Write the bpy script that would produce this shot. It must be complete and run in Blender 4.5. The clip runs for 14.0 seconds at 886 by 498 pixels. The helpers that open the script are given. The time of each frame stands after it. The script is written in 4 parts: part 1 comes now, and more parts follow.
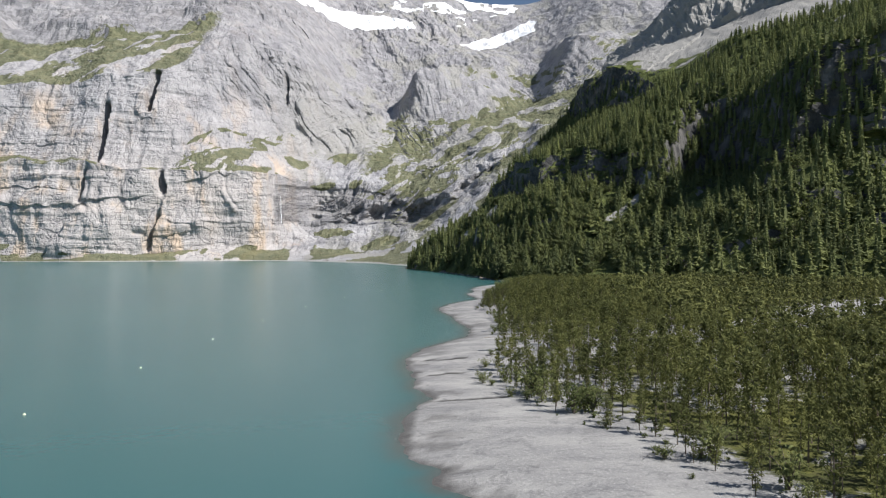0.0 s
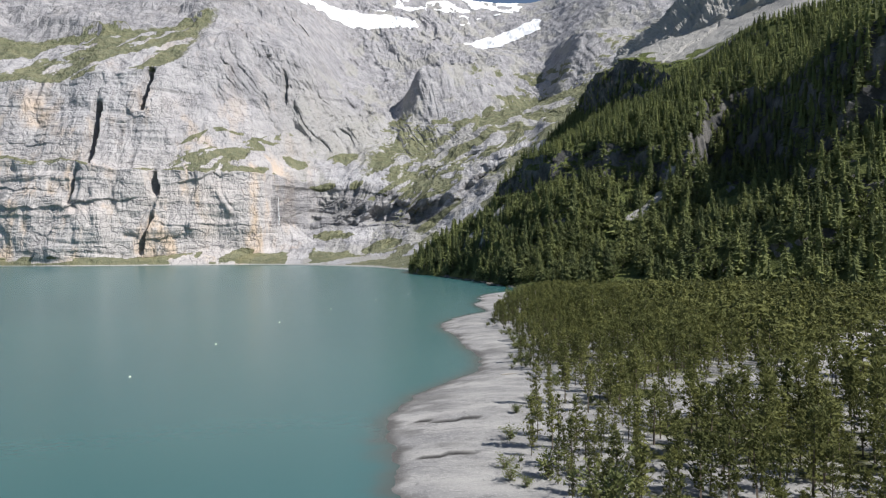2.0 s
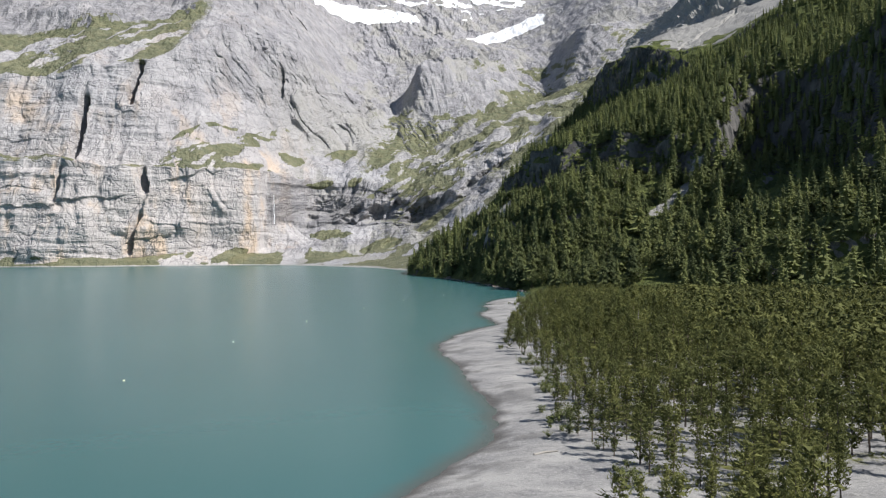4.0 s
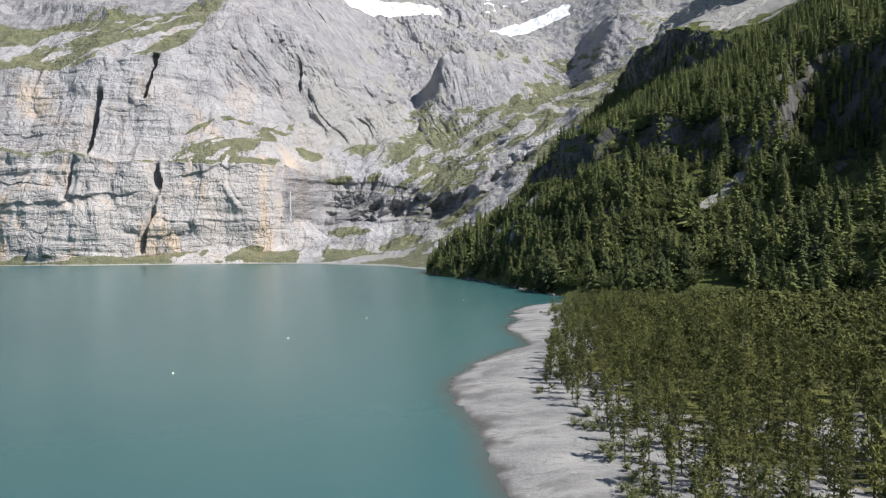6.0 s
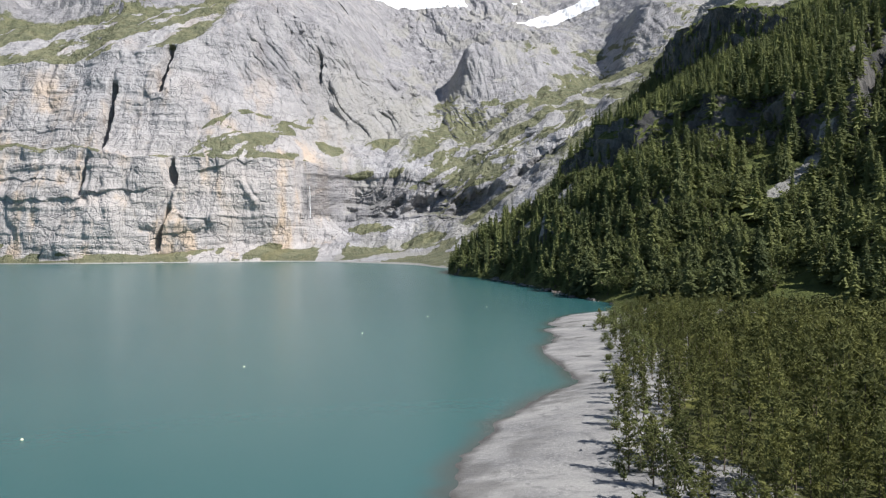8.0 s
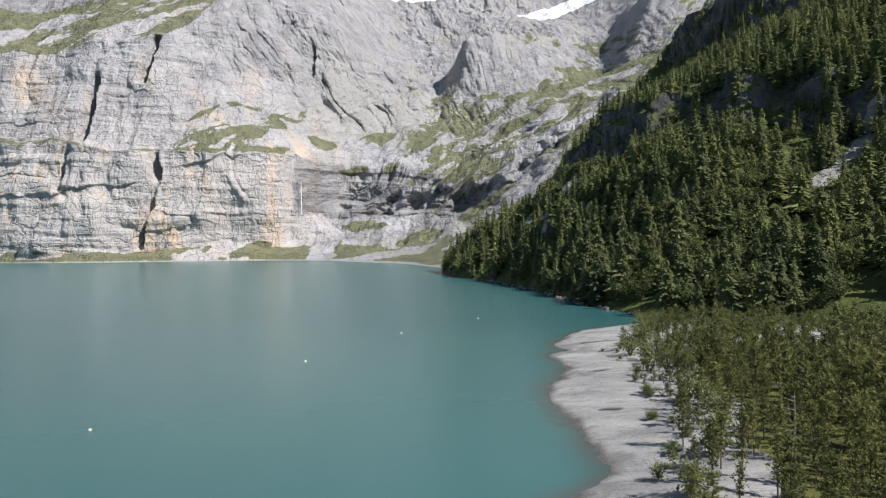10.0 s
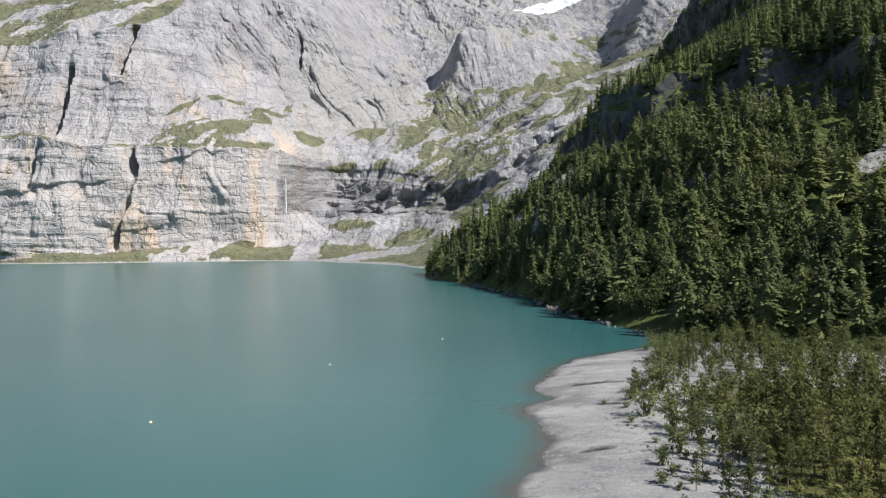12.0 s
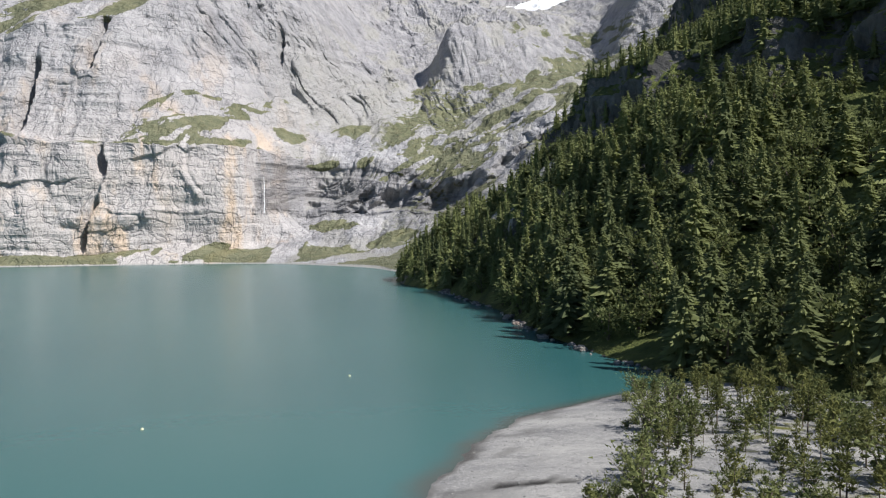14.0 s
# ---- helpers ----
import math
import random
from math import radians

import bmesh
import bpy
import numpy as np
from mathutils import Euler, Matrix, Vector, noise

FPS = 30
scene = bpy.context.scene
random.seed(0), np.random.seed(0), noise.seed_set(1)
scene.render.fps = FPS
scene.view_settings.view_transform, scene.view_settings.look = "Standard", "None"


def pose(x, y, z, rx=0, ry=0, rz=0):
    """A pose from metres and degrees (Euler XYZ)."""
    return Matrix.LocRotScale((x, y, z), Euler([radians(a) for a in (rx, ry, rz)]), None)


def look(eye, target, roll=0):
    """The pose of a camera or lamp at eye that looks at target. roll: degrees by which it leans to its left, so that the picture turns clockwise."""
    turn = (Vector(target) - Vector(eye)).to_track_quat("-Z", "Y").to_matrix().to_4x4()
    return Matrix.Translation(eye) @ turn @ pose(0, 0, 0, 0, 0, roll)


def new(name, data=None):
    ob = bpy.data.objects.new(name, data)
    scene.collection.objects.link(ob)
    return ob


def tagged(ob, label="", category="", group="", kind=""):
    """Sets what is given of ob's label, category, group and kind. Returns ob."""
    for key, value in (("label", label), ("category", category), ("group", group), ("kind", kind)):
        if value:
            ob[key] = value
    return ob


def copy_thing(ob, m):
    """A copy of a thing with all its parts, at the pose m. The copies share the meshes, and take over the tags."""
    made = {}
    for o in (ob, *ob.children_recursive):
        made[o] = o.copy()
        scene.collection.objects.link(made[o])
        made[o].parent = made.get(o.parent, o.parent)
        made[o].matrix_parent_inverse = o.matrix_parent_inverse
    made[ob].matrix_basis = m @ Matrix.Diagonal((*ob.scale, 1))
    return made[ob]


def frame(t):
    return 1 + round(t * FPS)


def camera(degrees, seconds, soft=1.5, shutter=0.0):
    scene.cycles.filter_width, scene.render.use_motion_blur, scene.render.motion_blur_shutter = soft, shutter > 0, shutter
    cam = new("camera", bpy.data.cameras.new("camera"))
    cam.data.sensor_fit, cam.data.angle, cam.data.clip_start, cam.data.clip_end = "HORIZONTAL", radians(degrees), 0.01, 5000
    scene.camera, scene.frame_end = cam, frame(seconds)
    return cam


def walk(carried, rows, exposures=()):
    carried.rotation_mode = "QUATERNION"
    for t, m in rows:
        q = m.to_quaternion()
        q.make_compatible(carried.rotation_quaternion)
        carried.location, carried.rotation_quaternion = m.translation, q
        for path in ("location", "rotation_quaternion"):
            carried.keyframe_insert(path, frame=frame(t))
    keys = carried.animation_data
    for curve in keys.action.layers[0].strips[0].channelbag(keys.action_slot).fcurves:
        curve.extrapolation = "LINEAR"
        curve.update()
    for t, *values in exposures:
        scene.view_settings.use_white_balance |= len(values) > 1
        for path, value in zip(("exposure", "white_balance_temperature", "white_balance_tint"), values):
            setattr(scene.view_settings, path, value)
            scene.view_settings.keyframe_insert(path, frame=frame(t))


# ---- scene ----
cam = camera(66.0, 14.0, soft=1.2)
METRES, EYE, TILT, LEAN, TURN = 400.0, 28.0, -0.1, 0.0, 0.0
ROWS = [
    (0.0, 0.0, 0.0, 0.0, -0.0, 0.0, -0.0),
    (0.5, 0.0005, 0.033, -0.0, 0.1, 0.02, 0.05),
    (1.0, 0.0006, 0.0681, 0.0001, 0.18, 0.08, 0.08),
    (1.5, 0.001, 0.1039, 0.0003, 0.26, 0.16, 0.12),
    (2.0, 0.0014, 0.1407, 0.0005, 0.34, 0.22, 0.16),
    (2.5, 0.0016, 0.1776, 0.0003, 0.4, 0.25, 0.18),
    (3.0, 0.0019, 0.2143, 0.0002, 0.45, 0.25, 0.2),
    (5.5, 0.0062, 0.3935, 0.0011, 1.37, 0.04, 0.3),
    (6.0, 0.0071, 0.4298, 0.0013, 2.51, -0.01, 0.32),
    (6.5, 0.0075, 0.4669, 0.0011, 3.43, -0.07, 0.33),
    (7.0, 0.008, 0.5038, 0.0009, 4.25, -0.11, 0.34),
    (7.5, 0.0083, 0.5399, 0.0008, 4.68, -0.16, 0.36),
    (8.0, 0.009, 0.5769, 0.0004, 4.74, -0.19, 0.35),
    (10.5, 0.0185, 0.7512, 0.0003, 4.82, -0.38, 0.37),
    (11.0, 0.0229, 0.7869, 0.0002, 4.77, -0.39, 0.37),
    (11.5, 0.0286, 0.8227, 0.0002, 4.72, -0.39, 0.4),
    (12.0, 0.0347, 0.8573, 0.0001, 4.66, -0.38, 0.43),
    (12.5, 0.042, 0.8911, 0.0001, 4.58, -0.36, 0.46),
    (13.0, 0.0509, 0.9257, -0.0001, 4.5, -0.32, 0.5),
    (13.5, 0.0601, 0.9593, -0.0001, 4.42, -0.29, 0.51),
    (14.0, 0.0699, 0.9939, -0.0004, 4.35, -0.26, 0.51),
]
walk(cam, [(t, pose(0, 0, EYE, TILT, LEAN, TURN) @ pose(METRES * x, METRES * y, METRES * z, 90 + pitch, roll, yaw)) for t, x, y, z, yaw, pitch, roll in ROWS])

# ---- light ----
SUN_ELEV, SUN_AZIM = 47.0, 115.0        # degrees; azimuth clockwise from +y
scene.view_settings.exposure = 0.36
world = bpy.data.worlds.new("sky")
scene.world = world
world.use_nodes = True
wn = world.node_tree.nodes
sky = wn.new("ShaderNodeTexSky")
sky.sky_type = "NISHITA"
sky.sun_disc = False
sky.sun_elevation, sky.sun_rotation = radians(SUN_ELEV), radians(SUN_AZIM)
sky.altitude = 1600
world.node_tree.links.new(sky.outputs[0], wn["Background"].inputs["Color"])
wn["Background"].inputs["Strength"].default_value = 0.068
sun_data = bpy.data.lights.new("sun", "SUN")
sun_data.energy, sun_data.angle, sun_data.color = 5.0, radians(0.55), (1.0, 0.96, 0.91)
sun = new("sun", sun_data)
sun_way = Vector((math.sin(radians(SUN_AZIM)) * math.cos(radians(SUN_ELEV)), math.cos(radians(SUN_AZIM)) * math.cos(radians(SUN_ELEV)), math.sin(radians(SUN_ELEV))))
sun.matrix_world = look(sun_way * 900 + Vector((0, 600, 0)), (0, 600, 0))


# ---- materials ----
class Mat:
    """A node material with short ways to add noise, ramps and mixes."""

    def __init__(self, name, rough=0.9):
        self.m = bpy.data.materials.new(name)
        self.m.use_nodes = True
        self.t = self.m.node_tree
        self.n = self.t.nodes
        self.b = self.n["Principled BSDF"]
        self.b.inputs["Roughness"].default_value = rough
        self.b.inputs["Specular IOR Level"].default_value = 0.25
        self.pos = self.n.new("ShaderNodeNewGeometry").outputs["Position"]

    def link(self, a, b):
        self.t.links.new(a, b)

    def scaled(self, sx, sy, sz):
        node = self.n.new("ShaderNodeVectorMath")
        node.operation = "MULTIPLY"
        self.link(self.pos, node.inputs[0])
        node.inputs[1].default_value = (sx, sy, sz)
        return node.outputs[0]

    def noise(self, scale, detail=4.0, rough=0.6, stretch=(1, 1, 1), warp=0.0):
        node = self.n.new("ShaderNodeTexNoise")
        self.link(self.scaled(*[scale * k for k in stretch]), node.inputs["Vector"])
        node.inputs["Scale"].default_value = 1.0
        node.inputs["Detail"].default_value = detail
        node.inputs["Roughness"].default_value = rough
        node.inputs["Distortion"].default_value = warp
        return node.outputs["Fac"]

    def crackle(self, scale, stretch=(1, 1, 1)):
        """Distance from the joints of an irregular blockwork."""
        node = self.n.new("ShaderNodeTexVoronoi")
        node.feature = "DISTANCE_TO_EDGE"
        node.inputs["Scale"].default_value = 1.0
        wob = self.n.new("ShaderNodeTexNoise")
        self.link(self.scaled(scale * 1.5, scale * 1.5, scale * 1.5), wob.inputs["Vector"])
        wob.inputs["Scale"].default_value = 1.0
        add = self.n.new("ShaderNodeVectorMath")
        self.link(self.scaled(*[scale * c for c in stretch]), add.inputs[0])
        self.link(wob.outputs["Color"], add.inputs[1])
        self.link(add.outputs[0], node.inputs["Vector"])
        return node.outputs["Distance"]

    def step(self, value, lo, hi):
        node = self.n.new("ShaderNodeMapRange")
        node.interpolation_type = "SMOOTHSTEP"
        self.link(value, node.inputs["Value"])
        node.inputs["From Min"].default_value, node.inputs["From Max"].default_value = lo, hi
        return node.outputs["Result"]

    def math(self, op, a, b):
        node = self.n.new("ShaderNodeMath")
        node.operation = op
        for value, socket in ((a, node.inputs[0]), (b, node.inputs[1])):
            if hasattr(value, "is_linked"):
                self.link(value, socket)
            else:
                socket.default_value = value
        return node.outputs[0]

    def mix(self, fac, a, b, blend="MIX"):
        node = self.n.new("ShaderNodeMix")
        node.data_type, node.blend_type = "RGBA", blend
        for value, socket in ((fac, node.inputs["Factor"]), (a, node.inputs[6]), (b, node.inputs[7])):
            if hasattr(value, "is_linked"):
                self.link(value, socket)
            elif isinstance(value, float):
                socket.default_value = value
            else:
                socket.default_value = (*value, 1)
        return node.outputs[2]

    def attr(self, name):
        node = self.n.new("ShaderNodeAttribute")
        node.attribute_name = name
        return node.outputs["Fac"]

    def island(self):
        return self.n.new("ShaderNodeNewGeometry").outputs["Random Per Island"]

    def bump(self, height, strength, distance):
        node = self.n.new("ShaderNodeBump")
        node.inputs["Strength"].default_value, node.inputs["Distance"].default_value = strength, distance
        self.link(height, node.inputs["Height"])
        self.link(node.outputs[0], self.b.inputs["Normal"])

    def base(self, colour):
        self.link(colour, self.b.inputs["Base Color"])
        return self


def limestone(name, warm=1.0):
    """Pale limestone with stains, strata, turf where the attribute turf says so, and scree."""
    k = Mat(name, 0.92)
    tone = k.mix(k.step(k.noise(0.012, 6, 0.65), 0.32, 0.68), (0.37, 0.371, 0.377), (0.51, 0.503, 0.497))
    streak = k.noise(0.06, 5, 0.65, (1, 1, 0.12))
    tone = k.mix(k.math("MULTIPLY", k.step(streak, 0.52, 0.72), 0.32), tone, (0.27, 0.27, 0.28))
    strata = k.noise(0.10, 5, 0.7, (0.06, 0.06, 1), 0.4)
    tone = k.mix(k.math("MULTIPLY", k.step(strata, 0.50, 0.66), 0.35), tone, (0.25, 0.25, 0.26))
    ochre = k.math("MULTIPLY", k.step(k.noise(0.018, 5, 0.6, (1, 1, 0.35)), 0.50, 0.66), k.attr("warm"))
    tone = k.mix(k.math("MULTIPLY", ochre, 0.80 * warm), tone, (0.64, 0.47, 0.30))
    fine = k.noise(0.35, 5, 0.7)
    worn = k.math("SUBTRACT", 1.0, k.math("MULTIPLY", k.attr("warm"), 0.7))
    tone = k.mix(k.math("MULTIPLY", k.step(fine, 0.48, 0.75), 0.26), tone, (0.20, 0.20, 0.21))
    blotch = k.noise(0.11, 6, 0.72, (1, 1, 0.7), 0.8)
    tone = k.mix(k.math("MULTIPLY", k.step(blotch, 0.5, 0.64), k.math("MULTIPLY", worn, 0.34)), tone, (0.24, 0.242, 0.252))
    tone = k.mix(k.math("MULTIPLY", k.attr("warm"), 0.34), tone, (0.54, 0.485, 0.43))
    tone = k.mix(k.math("MULTIPLY", k.attr("grey"), 0.78), tone, k.mix(k.step(k.noise(0.03, 6, 0.7, (1, 1, 0.5)), 0.3, 0.7), (0.20, 0.20, 0.21), (0.39, 0.385, 0.38)))
    bands = k.mix(k.step(k.noise(0.16, 5, 0.7, (0.12, 0.12, 1), 0.5), 0.38, 0.62), (0.085, 0.087, 0.095), (0.27, 0.265, 0.26))
    tone = k.mix(k.math("MULTIPLY", k.attr("dark"), 0.85), tone, bands)
    # the shade of joints, bedding cracks and crevices is put into the colour
    joint = k.step(k.crackle(0.07, (1, 1, 0.45)), 0.0, 0.16)
    tone = k.mix(k.math("MULTIPLY", k.math("SUBTRACT", 1.0, joint), 0.08), tone, (0.14, 0.14, 0.15))
    bedding = k.step(k.crackle(0.030, (0.20, 0.20, 1)), 0.0, 0.040)
    tone = k.mix(k.math("MULTIPLY", k.math("SUBTRACT", 1.0, bedding), 0.34), tone, (0.13, 0.13, 0.135))
    crevice = k.step(k.crackle(0.020, (1, 1, 0.20)), 0.0, 0.022)
    tone = k.mix(k.math("MULTIPLY", k.math("SUBTRACT", 1.0, crevice), 0.30), tone, (0.14, 0.14, 0.145))
    tone = k.mix(1.0, tone, (0.985, 0.985, 1.03), "MULTIPLY")
    tone = k.mix(k.attr("scree"), tone, k.mix(k.noise(0.25, 5, 0.7), (0.26, 0.26, 0.25), (0.40, 0.39, 0.375)))
    turf = k.mix(k.step(k.noise(0.05, 5, 0.65), 0.35, 0.7), (0.10, 0.112, 0.050), (0.185, 0.185, 0.095))
    turf = k.mix(k.math("MULTIPLY", k.step(k.noise(0.4, 4, 0.7), 0.5, 0.7), 0.6), turf, (0.07, 0.08, 0.04))
    edge = k.step(k.math("ADD", k.attr("turf"), k.math("MULTIPLY", k.math("SUBTRACT", k.noise(0.09, 6, 0.75), 0.5), 0.9)), 0.36, 0.66)
    k.base(k.mix(k.math("MULTIPLY", edge, 0.88), tone, turf))
    crack = k.math("ADD", k.math("MULTIPLY", joint, 0.25), k.math("ADD", k.math("MULTIPLY", bedding, 0.5), k.math("MULTIPLY", crevice, 0.5)))
    k.bump(k.math("ADD", crack, k.math("ADD", k.math("MULTIPLY", streak, 1.6), k.math("ADD", k.math("MULTIPLY", fine, 0.8), k.math("MULTIPLY", strata, 1.6)))), 0.9, 2.6)
    return k.m


def snow():
    k = Mat("snow", 0.6)
    dirt = k.step(k.noise(0.03, 6, 0.7, (1, 1, 2)), 0.52, 0.72)
    k.base(k.mix(k.math("MULTIPLY", dirt, 0.35), (0.86, 0.88, 0.91), (0.55, 0.55, 0.55)))
    k.bump(k.noise(0.05, 6), 0.4, 4.0)
    return k.m


def hill_ground():
    k = Mat("hill_ground", 0.95)
    rock = k.mix(k.step(k.noise(0.06, 6, 0.7, (1, 1, 0.4)), 0.35, 0.65), (0.055, 0.056, 0.058), (0.17, 0.165, 0.158))
    rock = k.mix(k.math("MULTIPLY", k.step(k.noise(0.2, 5, 0.7, (1, 1, 0.15)), 0.5, 0.7), 0.6), rock, (0.07, 0.07, 0.075))
    turf = k.mix(k.step(k.noise(0.08, 5, 0.65), 0.35, 0.68), (0.050, 0.066, 0.020), (0.125, 0.145, 0.042))
    turf = k.mix(k.math("MULTIPLY", k.step(k.noise(0.6, 4, 0.7), 0.5, 0.7), 0.5), turf, (0.045, 0.055, 0.02))
    edge = k.step(k.math("ADD", k.attr("turf"), k.math("MULTIPLY", k.math("SUBTRACT", k.noise(0.12, 6, 0.75), 0.5), 0.8)), 0.4, 0.6)
    pale = k.mix(k.noise(0.3, 5, 0.7), (0.22, 0.22, 0.215), (0.40, 0.39, 0.37))
    k.base(k.mix(k.step(k.math("ADD", k.attr("scree"), k.math("MULTIPLY", k.math("SUBTRACT", k.noise(0.15, 6, 0.75), 0.5), 0.7)), 0.42, 0.58), k.mix(edge, rock, turf), pale))
    k.bump(k.math("ADD", k.noise(0.25, 6, 0.7), k.noise(0.9, 4, 0.7)), 0.8, 1.2)
    return k.m


def delta_ground():
    """Grey gravel and silt, darker and smoother where wet, with moss and turf under the trees."""
    k = Mat("delta_ground", 0.95)
    silt = k.mix(k.step(k.noise(0.05, 5, 0.6, (1, 2.5, 1)), 0.3, 0.7), (0.215, 0.215, 0.22), (0.37, 0.365, 0.355))
    silt = k.mix(k.math("MULTIPLY", k.step(k.noise(0.22, 6, 0.72, (0.7, 1.2, 1), 1.8), 0.5, 0.62), 0.6), silt, (0.16, 0.16, 0.165))
    silt = k.mix(k.math("MULTIPLY", k.step(k.noise(2.2, 4, 0.75), 0.45, 0.75), 0.65), silt, (0.46, 0.455, 0.44))
    silt = k.mix(k.math("MULTIPLY", k.step(k.noise(5.5, 3, 0.8), 0.55, 0.75), 0.6), silt, (0.10, 0.10, 0.105))
    moss = k.mix(k.step(k.noise(0.12, 5, 0.65), 0.35, 0.65), (0.050, 0.058, 0.020), (0.135, 0.140, 0.036))
    moss = k.mix(k.math("MULTIPLY", k.step(k.noise(0.9, 4, 0.7), 0.48, 0.7), 0.6), moss, (0.06, 0.05, 0.03))
    edge = k.step(k.math("ADD", k.attr("turf"), k.math("MULTIPLY", k.math("SUBTRACT", k.noise(0.22, 6, 0.75), 0.5), 1.1)), 0.42, 0.58)
    wet = k.attr("wet")
    tone = k.mix(wet, k.mix(edge, silt, moss), (0.105, 0.102, 0.098))
    tone = k.mix(k.attr("cut"), tone, (0.030, 0.028, 0.026))
    k.base(tone)
    k.link(k.math("SUBTRACT", 0.95, k.math("MULTIPLY", wet, 0.5)), k.b.inputs["Roughness"])
    k.bump(k.math("ADD", k.noise(0.7, 5, 0.7, (0.5, 1.6, 1)), k.math("MULTIPLY", k.noise(3.0, 4, 0.8), 0.5)), 0.7, 0.35)
    return k.m


def lake_water():
    """Milky turquoise meltwater: coloured by its silt, brownish over the shallows, with fine ripples."""
    k = Mat("lake_water", 0.25)
    k.b.inputs["Specular IOR Level"].default_value = 0.5
    k.b.inputs["IOR"].default_value = 1.333
    deep = k.mix(k.step(k.noise(0.004, 4, 0.5), 0.35, 0.65), (0.030, 0.108, 0.114), (0.039, 0.126, 0.128))
    shoal = k.step(k.math("ADD", k.attr("shoal"), k.math("MULTIPLY", k.math("SUBTRACT", k.noise(0.06, 5, 0.65), 0.5), 0.5)), 0.25, 1.0)
    k.base(k.mix(shoal, deep, (0.062, 0.080, 0.074)))
    k.bump(k.math("ADD", k.noise(0.35, 3, 0.6, (1, 1, 1)), k.math("MULTIPLY", k.noise(1.2, 3, 0.6), 0.4)), 0.10, 0.25)
    return k.m


def foliage(name, dark, light, rust=None):
    k = Mat(name, 0.75)
    k.b.inputs["Specular IOR Level"].default_value = 0.15
    tone = k.mix(k.attr("tone"), dark, light)
    if rust:
        tone = k.mix(k.step(k.attr("tone"), 0.72, 1.0), tone, rust)
    tone = k.mix(k.math("MULTIPLY", k.island(), 0.30), tone, [c * 0.45 for c in dark])
    tone = k.mix(k.math("MULTIPLY", k.step(k.noise(0.03, 4), 0.4, 0.65), 0.3), tone, light)
    k.base(tone)
    thin = k.n.new("ShaderNodeBsdfTranslucent")
    k.link(tone, thin.inputs["Color"])
    both = k.n.new("ShaderNodeMixShader")
    both.inputs[0].default_value = 0.34
    k.link(k.b.outputs[0], both.inputs[1])
    k.link(thin.outputs[0], both.inputs[2])
    k.link(both.outputs[0], k.n["Material Output"].inputs["Surface"])
    return k.m


def bark():
    k = Mat("bark", 0.95)
    k.base(k.mix(k.noise(3.0, 4, 0.7, (1, 1, 0.3)), (0.075, 0.06, 0.05), (0.20, 0.165, 0.14)))
    return k.m


ROCK, SNOW, HILL, DELTA, WATER = limestone("limestone"), snow(), hill_ground(), delta_ground(), lake_water()
PINE = foliage("pine_needles", (0.082, 0.096, 0.036), (0.215, 0.225, 0.078))
SPRUCE = foliage("spruce_needles", (0.094, 0.120, 0.058), (0.265, 0.292, 0.115))
WILLOW = foliage("willow_leaves", (0.088, 0.112, 0.044), (0.205, 0.230, 0.090))
BARK = bark()


# ---- noise and mesh helpers ----
def hashed(ix, iy, iz, seed):
    h = (ix * 374761393 + iy * 668265263 + iz * 2147483647 + seed * 1274126177).astype(np.int64) & 0xFFFFFFFF
    h = ((h ^ (h >> 13)) * 1274126177) & 0xFFFFFFFF
    h = ((h ^ (h >> 16)) * 2246822519) & 0xFFFFFFFF
    return ((h ^ (h >> 15)) & 0xFFFFFF) / float(0xFFFFFF)


def value_noise(x, y, z=0.0, seed=0):
    """Smooth noise in -1..1 on a lattice of 1."""
    x, y, z = np.broadcast_arrays(np.asarray(x, float), np.asarray(y, float), np.asarray(z, float))
    ix, iy, iz = (np.floor(a).astype(np.int64) for a in (x, y, z))
    fx, fy, fz = x - ix, y - iy, z - iz
    fx, fy, fz = (f * f * f * (f * (f * 6 - 15) + 10) for f in (fx, fy, fz))
    out = 0
    for dx in (0, 1):
        for dy in (0, 1):
            for dz in (0, 1):
                w = (fx if dx else 1 - fx) * (fy if dy else 1 - fy) * (fz if dz else 1 - fz)
                out = out + w * hashed(ix + dx, iy + dy, iz + dz, seed)
    return out * 2 - 1


def fbm(x, y, z=0.0, octaves=5, gain=0.5, seed=0):
    out, amp = 0, 1.0
    for i in range(octaves):
        out = out + amp * value_noise(np.asarray(x) * 2.03 ** i + 17.1 * i, np.asarray(y) * 2.03 ** i, np.asarray(z) * 2.03 ** i, seed + i)
        amp *= gain
    return out


def ridged(x, y, z=0.0, octaves=4, gain=0.5, seed=0):
    out, amp = 0, 1.0
    for i in range(octaves):
        out = out + amp * (1 - 2 * np.abs(value_noise(np.asarray(x) * 2.07 ** i, np.asarray(y) * 2.07 ** i + 9.3 * i, np.asarray(z) * 2.07 ** i, seed + i)))
        amp *= gain
    return out


def smooth(x, lo, hi):
    t = np.clip((x - lo) / (hi - lo), 0, 1)
    return t * t * (3 - 2 * t)


def bell(x, mid, width):
    return np.exp(-((x - mid) / width) ** 2)


